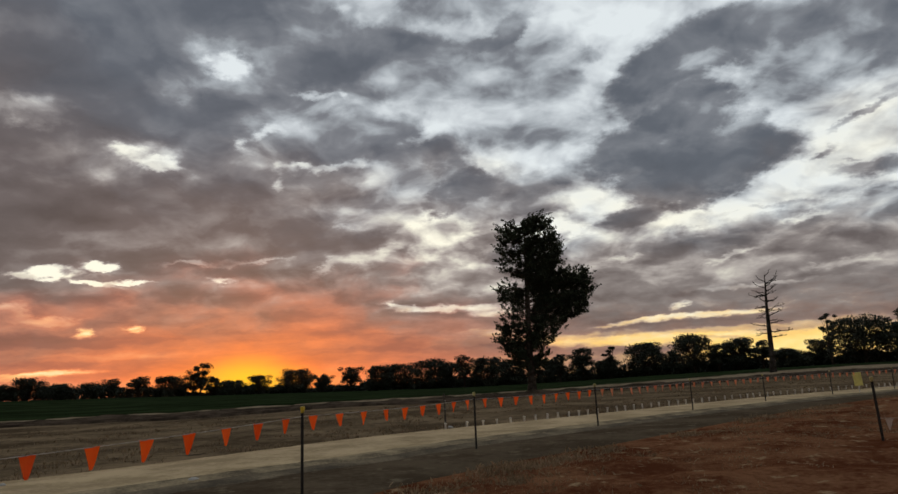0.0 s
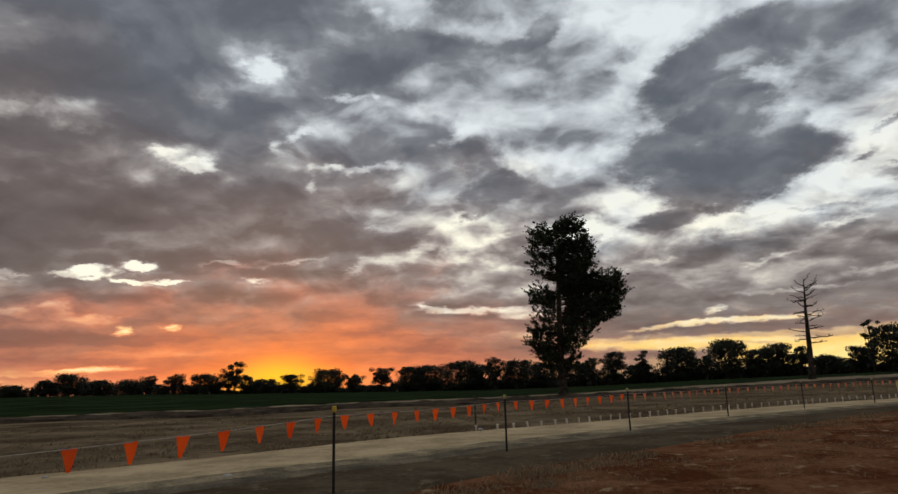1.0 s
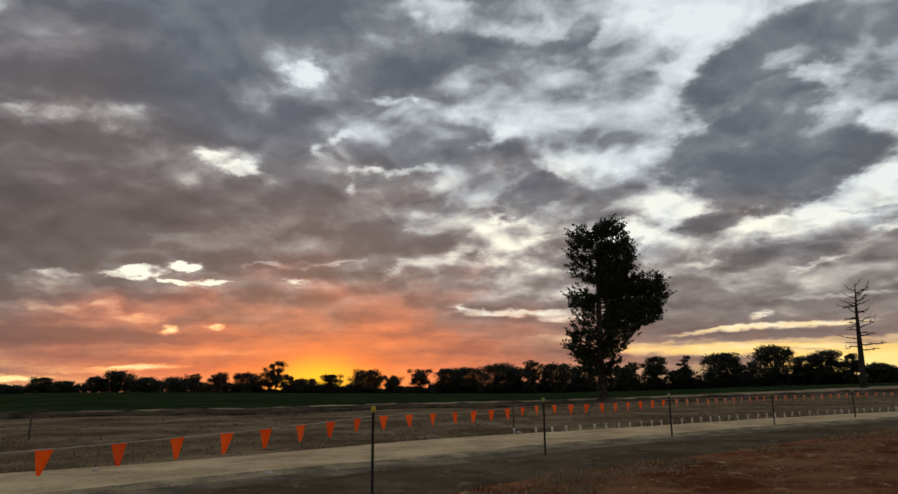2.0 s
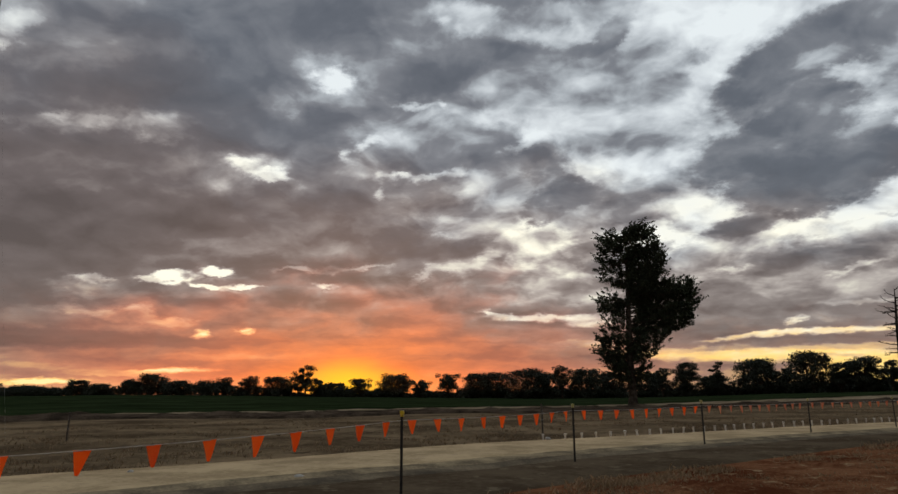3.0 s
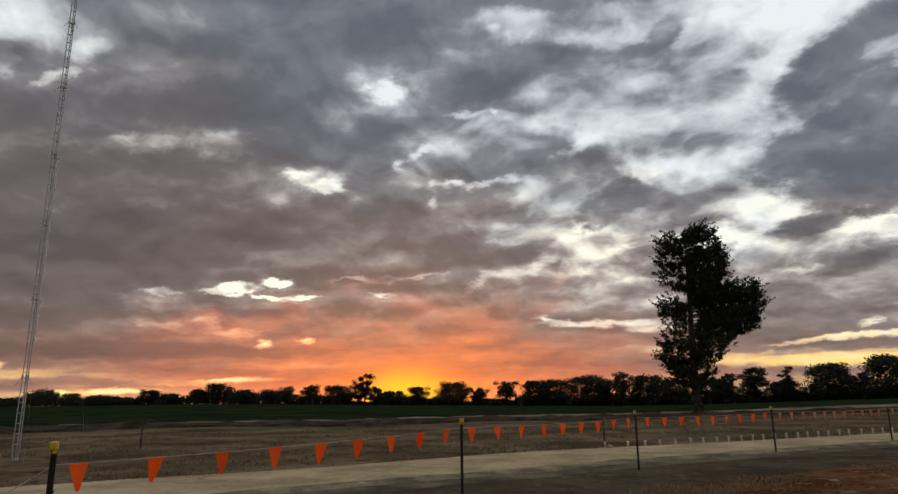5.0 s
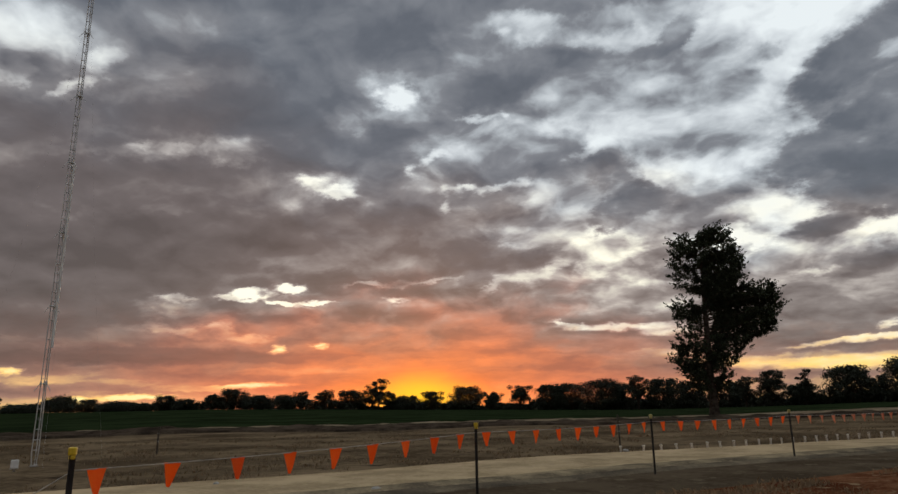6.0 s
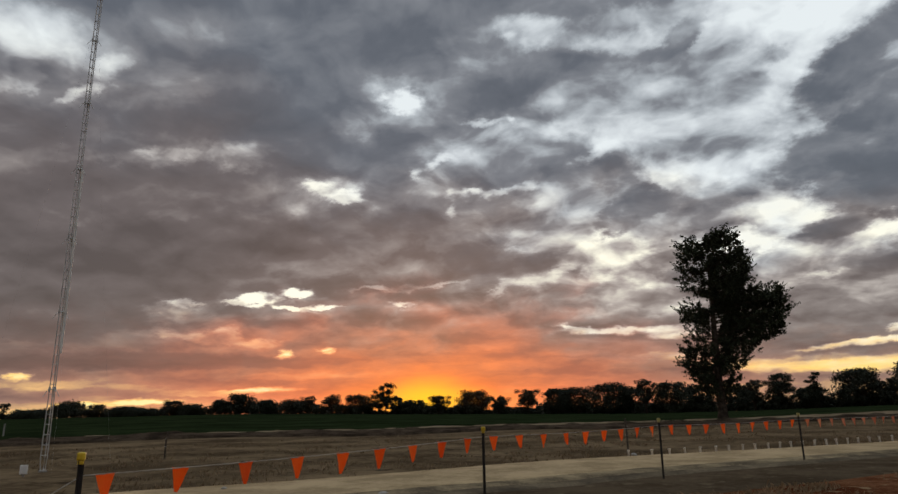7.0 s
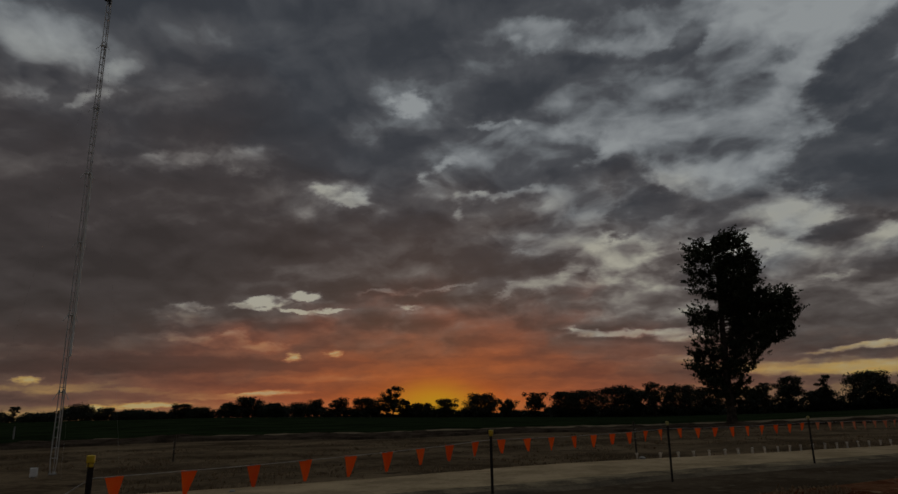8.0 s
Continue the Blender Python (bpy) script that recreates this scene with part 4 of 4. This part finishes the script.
    q = leaf_quads(rng, np.array(centres), np.array(radii), 50, 0.12, 1.3, 1.0)
    # ragged sprays past the ends of the branches
    end = np.repeat(np.array(tips), 3, 0) + rng.normal(size=(3 * len(tips), 3)) * 0.22
    out = np.c_[end[:, :2] / np.maximum(np.hypot(end[:, 0], end[:, 1]), 0.3)[:, None], rng.uniform(0.1, 1.1, len(end))] + rng.normal(size=end.shape) * 0.25
    run = rng.random((len(end), 26)) ** 1.3
    at = (end[:, None] + out[:, None] * run[..., None] * rng.uniform(0.35, 0.95, (len(end), 1, 1)) + rng.normal(size=(len(end), 26, 3)) * (0.15 * (1.05 - run))[..., None]).reshape(-1, 3)
    q = np.concatenate([q, leaf_quads(rng, at, np.full(len(at), 0.02), 1, 0.13, 1.0, 0.8)])
    crown_part("crown", q, M_LEAF, tree)


build_big_tree()


def build_dead_tree():
    rng = np.random.default_rng(21)
    r = 125.0
    at = polar(25.3, r, 0.15)
    top = far_el_top(7.1, r, at.z)
    tree = thing("dead_tree", at, "bare dead tree with crooked grey limbs", "tree", turn=-25.3)
    bm = bmesh.new()
    spine = [(0, 0, 0), (0.12, 0, top * 0.15), (0.25, 0, top * 0.42), (0.40, 0, top * 0.7), (0.62, 0, top * 0.88), (0.72, 0, top)]
    tube(bm, spine, [0.62, 0.46, 0.36, 0.22, 0.12, 0.04], 9)
    part("trunk", bm, M_DEADWOOD, tree)

    def limb(h, length, side, rise, twigs):
        bm = bmesh.new()
        a = side + rng.uniform(-0.5, 0.5)
        d = Vector((math.cos(a), math.sin(a) * 0.7, 0))
        pts = [Vector((0.042 * h, 0, h))]
        for k in range(4):
            kick = Vector((rng.normal() * 0.22, rng.normal() * 0.22, rise * (0.3 + 0.5 * k / 3) + rng.normal() * 0.30))
            pts.append(pts[-1] + (d + kick) * length / 4)
        w = 0.060 + 0.022 * length
        tube(bm, pts, [w, w * 0.8, w * 0.6, w * 0.42, w * 0.2], 5)
        for k in range(twigs * 2):
            i = rng.integers(1, 4)
            p = pts[i].lerp(pts[i + 1], rng.random())
            q = p + Vector((rng.normal() * 0.5, rng.normal() * 0.4, rng.uniform(-0.3, 0.8))) * length * 0.3
            tube(bm, [p, p.lerp(q, 0.5) + Vector((0, 0, 0.05)), q], [w * 0.4, w * 0.3, w * 0.15], 4)
        part("limb", bm, M_DEADWOOD, tree)

    for h, length, side, rise, twigs in ((0.98, 1.6, 0.3, 1.4, 1), (0.93, 1.9, 3.0, 1.0, 2), (0.88, 2.8, 0.2, 1.3, 2), (0.86, 2.4, 3.2, 0.9, 2), (0.79, 2.6, 0.1, 0.25, 3), (0.79, 3.0, 3.1, 0.15, 2), (0.72, 2.8, 0.0, 0.45, 3), (0.70, 2.2, 3.3, 0.6, 3),
                                         (0.64, 3.2, 0.2, 0.15, 4), (0.62, 2.0, 3.0, 0.2, 3), (0.57, 3.0, -0.1, 0.3, 4), (0.55, 2.4, 3.3, 0.1, 3), (0.50, 3.4, 0.1, 0.05, 4), (0.46, 3.4, 3.1, 0.1, 3), (0.42, 5.0, 0.05, -0.02, 4), (0.40, 3.8, 3.2, -0.25, 4), (0.37, 3.4, 0.1, -0.45, 3)):
        limb(h * top, length * 0.78, side, rise + (0.45 if h > 0.5 else 0.0), twigs + 1)
    for k in range(16):
        limb(rng.uniform(0.42, 0.92) * top, rng.uniform(1.2, 2.4), rng.choice((0.2, 3.0)), rng.uniform(-0.2, 0.9), 3)


build_dead_tree()


# ---------------------------------------------------------------- roadside posts and bunting
def build_picket(at, height, lean, turn, dull=False):
    """A steel Y-section picket with a plastic cap."""
    ob = thing("star_picket", at, "black steel star picket with a weathered cap" if dull else "black steel star picket with a yellow plastic cap", "fence post", "pickets along the road", turn)
    tilt = Matrix.Rotation(radians(lean[0]), 4, "X") @ Matrix.Rotation(radians(lean[1]), 4, "Y")
    bm = bmesh.new()
    for k in range(3):
        box(bm, (0.026, 0.007, height + 0.15), (0.013, 0, height / 2 - 0.075))
        bmesh.ops.rotate(bm, verts=bm.verts, cent=(0, 0, 0), matrix=Matrix.Rotation(radians(120), 3, "Z"))
    for z in np.arange(0.2, height - 0.1, 0.25):
        box(bm, (0.012, 0.012, 0.02), (0.026, 0, z))
    bmesh.ops.transform(bm, verts=bm.verts, matrix=tilt)
    part("stake", bm, M_PICKET, ob)
    bm = bmesh.new()
    box(bm, (0.060, 0.054, 0.062), (0, 0, height - 0.005), bevel=0.012)
    box(bm, (0.046, 0.042, 0.03), (0, 0, height - 0.05), bevel=0.008)
    bmesh.ops.transform(bm, verts=bm.verts, matrix=tilt)
    part("cap", bm, M_CAP_DULL if dull else M_CAP, ob, "dull weathered cap" if dull else "yellow plastic cap")
    return ob


PICKETS = [(-5.15, 3.2), (-4.24, 4.36), (-2.37, 10.3), (0.39, 15.73), (4.24, 20.64), (9.33, 26.9), (14.07, 30.9), (19.2, 34.6), (24.6, 38.0), (30.2, 41.3)]
LEANS = [(0, 0), (0.3, 0.2), (0.4, -0.4), (0.3, -0.3), (-0.3, 0.4), (0.4, 0.5), (0, 0.6), (0.6, -0.5), (0, 0.8), (0.5, 0)]
for (_x, _y), _l, _k in zip(PICKETS, LEANS, range(20)):
    build_picket((_x, _y, 0.0), 0.42 if _k == 0 else 1.29 if _k < 5 else 1.24, _l, (_k * 37) % 120, _k > 2)


def flag_mesh(name, seed, width=0.145, height=0.212):
    """A long pennant: hemmed over the cord, tapering, slightly curled."""
    rng = np.random.default_rng(seed)
    bm = bmesh.new()
    curl, sway, rows, cols = rng.uniform(-0.02, 0.02), rng.uniform(-0.018, 0.018), 5, 4
    sheet = []
    for s in (-1, 1):
        layer = []
        for i in range(rows + 1):
            t = i / rows
            half = width / 2 * (1 - t) + 0.013 * t
            layer.append([bm.verts.new(((2 * j / cols - 1) * half + sway * t * t, s * 0.0012 + curl * math.sin(3 * t + j * 0.7) * t, 0.006 - (height + 0.006) * t)) for j in range(cols + 1)])
        sheet.append(layer)
    for layer, flip in zip(sheet, (False, True)):
        for i in range(rows):
            for j in range(cols):
                q = (layer[i][j], layer[i][j + 1], layer[i + 1][j + 1], layer[i + 1][j])
                bm.faces.new(q[::-1] if flip else q)
    a, b = sheet
    ring = [(i, 0) for i in range(rows + 1)] + [(rows, j) for j in range(1, cols + 1)] + [(i, cols) for i in range(rows - 1, -1, -1)] + [(0, j) for j in range(cols - 1, 0, -1)]
    for (i, j), (k, m) in zip(ring, ring[1:] + ring[:1]):
        bm.faces.new((a[i][j], a[k][m], b[k][m], b[i][j]))
    me = bpy.data.meshes.new(name)
    bm.to_mesh(me)
    bm.free()
    return me


def pennants(material, seed):
    made = [flag_mesh("flag", seed + k) for k in range(6)]
    for me in made:
        me.materials.append(material)
    return made


def build_bunting(points, sag, offsets, meshes, label, seed, step=0.113):
    """A cord from post to post with a pennant about every 0.7 m."""
    rng = np.random.default_rng(seed)
    ob = thing("bunting", (0, 0, 0), label, "flag bunting")
    for (a, b), off in zip(zip(points, points[1:]), offsets):
        a, b = Vector(a), Vector(b)
        place = lambda s: a.lerp(b, s) - Vector((0, 0, 4 * sag * s * (1 - s)))
        bm = bmesh.new()
        tube(bm, [place(s) for s in np.linspace(0, 1, 13)], [0.0042] * 13, 5)
        part("cord", bm, M_CORD, ob)
        turn = math.degrees(math.atan2(b.y - a.y, b.x - a.x))
        s = off
        while s < 0.99:
            flag = new("flag", meshes[rng.integers(len(meshes))])
            flag.parent = ob
            p = place(s)
            flag.matrix_local = pose(p.x, p.y, p.z - 0.004, rng.uniform(-8, 8), rng.uniform(-5, 5), turn + rng.uniform(-32, -8)) @ Matrix.Diagonal((*rng.uniform(0.92, 1.08, 3), 1))
            s += step * 6.1 / (b - a).length * rng.uniform(0.95, 1.05)
    return ob


ORANGE, PALE_ORANGE, PALE = pennants(M_FLAG, 40), pennants(M_FLAG_PALE_ORANGE, 50), pennants(M_FLAG_PALE, 60)
_line = [(x, y + 0.03, z) for (x, y), z in zip(PICKETS, (0.34, 1.14, 1.17, 1.16, 1.15, 1.12, 1.12, 1.12, 1.12, 1.12))]
build_bunting(_line[:5], 0.03, (0.34, 0.03, 0.04, 0.07), ORANGE, "orange vinyl pennants on a pale cord between pickets", 1)
build_bunting(_line[4:], 0.03, (0.06, 0.05, 0.07, 0.05, 0.06), PALE_ORANGE, "pale orange pennants on a cord between far pickets", 5)

# the second line, this side of the road
build_picket((8.11, 13.15, 0.1), 1.18, (0.4, -1.6), 0, True)
build_picket((13.6, 11.2, 0.1), 1.2, (0.4, 0.0), 50)
build_bunting([(8.11, 13.18, 1.12), (13.6, 11.2, 1.15)], 0.05, (0.14,), ORANGE, "orange vinyl pennants on a cord over the red bank", 2)
build_bunting([(8.11, 13.18, 0.52), (13.6, 11.2, 0.55)], 0.04, (0.03,), PALE, "faded pale pennants on a low cord over the bank", 3)


def build_pegs():
    """White pegs along the far edge of the gravel."""
    rng = np.random.default_rng(8)
    line = curve_through([(-0.6, 23.2), (1.0, 24.0), (4.7, 27.4), (11.0, 33.1), (19.9, 39.6), (28, 44), (38, 49.5)], 0.05)
    run = np.r_[0, np.cumsum(np.hypot(*np.diff(line, axis=0).T))]
    first = None
    s = 0.2
    while s < run[-1]:
        x, y = float(np.interp(s, run, line[:, 0])), float(np.interp(s, run, line[:, 1]))
        m = pose(x, y, -0.03, rng.uniform(-6, 6), rng.uniform(-6, 6), rng.uniform(0, 90))
        if first is None:
            first = thing("marker_peg", (x, y, -0.03), "short white plastic peg at the gravel edge", "marker peg", "pegs along the gravel")
            bm = bmesh.new()
            box(bm, (0.055, 0.055, 0.20), (0, 0, 0.08), bevel=0.008)
            part("stem", bm, M_PEG, first)
            bm = bmesh.new()
            box(bm, (0.085, 0.075, 0.05), (0, 0, 0.205), bevel=0.012)
            part("head", bm, M_PEG, first)
        else:
            copy_thing(first, m)
        s += 0.72 * rng.uniform(0.85, 1.15)


build_pegs()


def build_sign():
    at = (21.6, 36.3, 0.0)
    ob = thing("road_sign", at, "small plain yellow sign on a steel post", "road sign", turn=-31)
    bm = bmesh.new()
    tube(bm, [(0, 0, -0.2), (0, 0, 1.02)], [0.025, 0.025], 8)
    part("post", bm, M_STEEL, ob, "grey steel post")
    bm = bmesh.new()
    box(bm, (0.40, 0.02, 0.70), (0, -0.04, 0.72), (0, -3, 0), bevel=0.006)
    part("plate", bm, M_SIGN, ob)


build_sign()


# ---------------------------------------------------------------- lattice mast
def build_mast():
    x, y = -17.86, 17.22
    ob = thing("lattice_mast", (x, y, 0), "slender galvanised lattice mast with guy wires", "radio mast", turn=46)
    ring = [Vector((math.cos(t), math.sin(t), 0)) for t in (radians(200), radians(320), radians(80))]
    spread = lambda z: 0.110 - 0.028 * min(1.0, z / 3.4)
    leg_at = lambda k, z: ring[k] * spread(z) + Vector((0, 0, z))
    section, top = 2.47, 16.7
    for k in range(3):
        bm = bmesh.new()
        tube(bm, [ring[k] * 0.07, leg_at(k, 0.4), leg_at(k, 3.4), leg_at(k, top)], [0.016] * 4, 6)
        part("leg", bm, M_STEEL, ob)
    for k in range(7):
        z0 = k * section
        for i in range(8):
            h = z0 + section * (i + 0.5) / 8
            if 0.4 < h < top:
                bm = bmesh.new()
                tube(bm, [leg_at(a, h) for a in (0, 1, 2, 0)], [0.010] * 4, 5)
                part("rung", bm, M_STEEL, ob)
        if k:
            bm = bmesh.new()
            for c in range(3):
                tube(bm, [leg_at(c, z0 - 0.08), leg_at(c, z0 + 0.08)], [0.027, 0.027], 8)
                tube(bm, [leg_at(c, z0 + 0.05), ring[c] * 0.26 + Vector((0, 0, z0 - 0.24))], [0.010, 0.010], 5)
            for a, b in ((0, 1), (1, 2), (2, 0)):
                tube(bm, [leg_at(a, z0), leg_at(b, z0)], [0.02, 0.02], 5)
            part("joint", bm, M_STEEL, ob, "bolted joint with splayed guy brackets")
    bm = bmesh.new()
    pipe = ring[1] * 0.13
    tube(bm, [pipe + Vector((0, 0, 3.6)), pipe + Vector((0, 0, 9.8))], [0.036, 0.036], 10)
    part("conduit", bm, M_WHITE, ob, "white plastic conduit")
    bm = bmesh.new()
    box(bm, (0.22, 0.22, 0.05), (0, 0, 0.0), bevel=0.01)
    part("footing", bm, M_CONCRETE, ob)
    bm = bmesh.new()
    box(bm, (0.16, 0.12, 0.14), (-0.09, 0, 16.74), bevel=0.02)
    tube(bm, [(0, 0, 16.55), (0, 0, 16.84)], [0.05, 0.045], 8)
    part("head", bm, M_PICKET, ob, "dark instrument head")
    for turn in (35, 155, 275):
        d = Vector((math.cos(radians(turn)), math.sin(radians(turn)), 0))
        for z, reach in ((14.8, 2.4),):
            bm = bmesh.new()
            tube(bm, [d * 0.16 + Vector((0, 0, z)), d * reach * 0.5 + Vector((0, 0, z * 0.5 - 0.12)), d * reach], [0.0013] * 3, 4)
            part("guy_wire", bm, M_STEEL, ob)


build_mast()


def build_meter_box():
    ob = thing("meter_box", (-17.12, 15.85, -0.12), "small white service box on a short post", "service box", turn=47)
    bm = bmesh.new()
    box(bm, (0.06, 0.06, 0.25), (0, 0.05, 0.08))
    part("post", bm, M_STEEL, ob)
    bm = bmesh.new()
    box(bm, (0.20, 0.12, 0.25), (0, 0, 0.28), bevel=0.010)
    part("case", bm, M_WHITE, ob)
    bm = bmesh.new()
    box(bm, (0.165, 0.016, 0.21), (0, -0.064, 0.28), bevel=0.005)
    part("door", bm, M_WHITE, ob)


build_meter_box()


# ---------------------------------------------------------------- fence posts in the paddock
def build_fence_post(at, height, material, label, lean=0.0, r=0.05):
    ob = thing("fence_post", at, label, "fence post", "old paddock fence")
    bm = bmesh.new()
    tube(bm, [(0, 0, -0.2), (0, 0, height * 0.5), (lean, 0, height)], [r, r * 0.95, r * 0.85], 8)
    part("stake", bm, material, ob)
    bm = bmesh.new()
    for z in (0.45, 0.75):
        tube(bm, [(-r * 1.15, 0, height * z), (0, -r * 1.15, height * z), (r * 1.15, 0, height * z)], [0.006] * 3, 4)
    part("wire_tie", bm, M_STEEL, ob)


build_fence_post((-0.49, 27.3, 0), 1.12, M_TIMBER, "thin dark timber fence post on the verge", -0.02, 0.035)
build_fence_post((-17.6, 22.5, 0), 0.98, M_TIMBER, "thin dark timber fence post on the verge", 0.03, 0.035)
build_fence_post(polar(-48.6, field_r(-48.6) + 4), 1.15, M_CONCRETE, "weathered post at the edge of the crop", 0.02, 0.06)


# ---------------------------------------------------------------- dry grass
def build_grass(name, count, place, height, material, label, seed):
    rng = np.random.default_rng(seed)
    p = place(rng, count)
    n = len(p)
    a = rng.uniform(0, 2 * math.pi, n)
    h = height * rng.uniform(0.4, 1.3, n)
    w = 0.008 + 0.016 * rng.random(n)
    lean = rng.normal(size=(n, 2)) * (0.45 * h)[:, None]
    side = np.c_[np.cos(a) * w, np.sin(a) * w, np.zeros(n)]
    tip = p + np.c_[lean, h]
    mid = p + np.c_[lean * 0.4, h * 0.6]
    q = np.stack([p - side, p + side, mid + side * 0.7, tip], 1)
    ob = raw_mesh(name, q.reshape(-1, 3), np.arange(n * 4).reshape(-1, 4), material)
    return tagged(ob, label, "grass", kind="stuff")


def bank_places(rng, count):
    near = curve_through(ROAD_NEAR, 0.25)
    near = near[(near[:, 0] > -3) & (near[:, 0] < 26)]
    tufts = count // 26
    base = near[rng.integers(len(near), size=tufts)] + np.array([0.72, -0.69]) * rng.uniform(0.5, 11, tufts)[:, None]
    keep = lumps(base[:, 0], base[:, 1], 0.35, 3, 15.0) > -0.06
    base = base[keep]
    p = np.repeat(base, 26, 0) + rng.normal(size=(len(base) * 26, 2)) * 0.20
    z = 0.06 + 0.10 * lumps(p[:, 0], p[:, 1], 0.45, 2, 3.0)
    return np.c_[p, z]


def verge_places(rng, count):
    far = curve_through(ROAD_FAR, 0.25)
    far = far[(far[:, 0] > -26) & (far[:, 0] < 60)]
    tufts = count // 14
    base = far[rng.integers(len(far), size=tufts)] + np.array([-0.62, 0.78]) * (0.4 + 24 * rng.random(tufts) ** 1.4)[:, None]
    base = base[lumps(base[:, 0], base[:, 1], 0.16, 3, 5.0) > -0.15]
    p = np.repeat(base, 14, 0) + rng.normal(size=(len(base) * 14, 2)) * 0.14
    return np.c_[p, ground_z(p[:, 0], p[:, 1]) - 0.04]


build_grass("bank_grass", 110000, bank_places, 0.085, M_REDGRASS, "dusty dry grass tufts on the red bank", 6)
build_grass("verge_grass", 48000, verge_places, 0.095, M_STRAW, "dead straw-coloured grass on the verge", 7)


def build_stone(at, size, seed):
    rng = np.random.default_rng(seed)
    bm = bmesh.new()
    bmesh.ops.create_icosphere(bm, subdivisions=2, radius=1.0)
    for v in bm.verts:
        v.co = Vector((v.co.x * size[0], v.co.y * size[1], v.co.z * size[2])) * (1 + 0.3 * noise.noise(v.co * 1.3 + Vector((seed, 0, 0))))
    ob = link_mesh("stone", bm, M_CONCRETE, True)
    ob.matrix_world = pose(*at, 0, 0, rng.uniform(0, 180))
    tagged(ob, "pale loose stone lying on the gravel", "stone", "loose stones")


build_stone((-4.80, 12.35, 0.075), (0.10, 0.07, 0.045), 2)
build_stone((-0.25, 22.9, 0.07), (0.10, 0.08, 0.06), 5)
build_stone((-8.6, 12.9, 0.065), (0.06, 0.05, 0.035), 8)
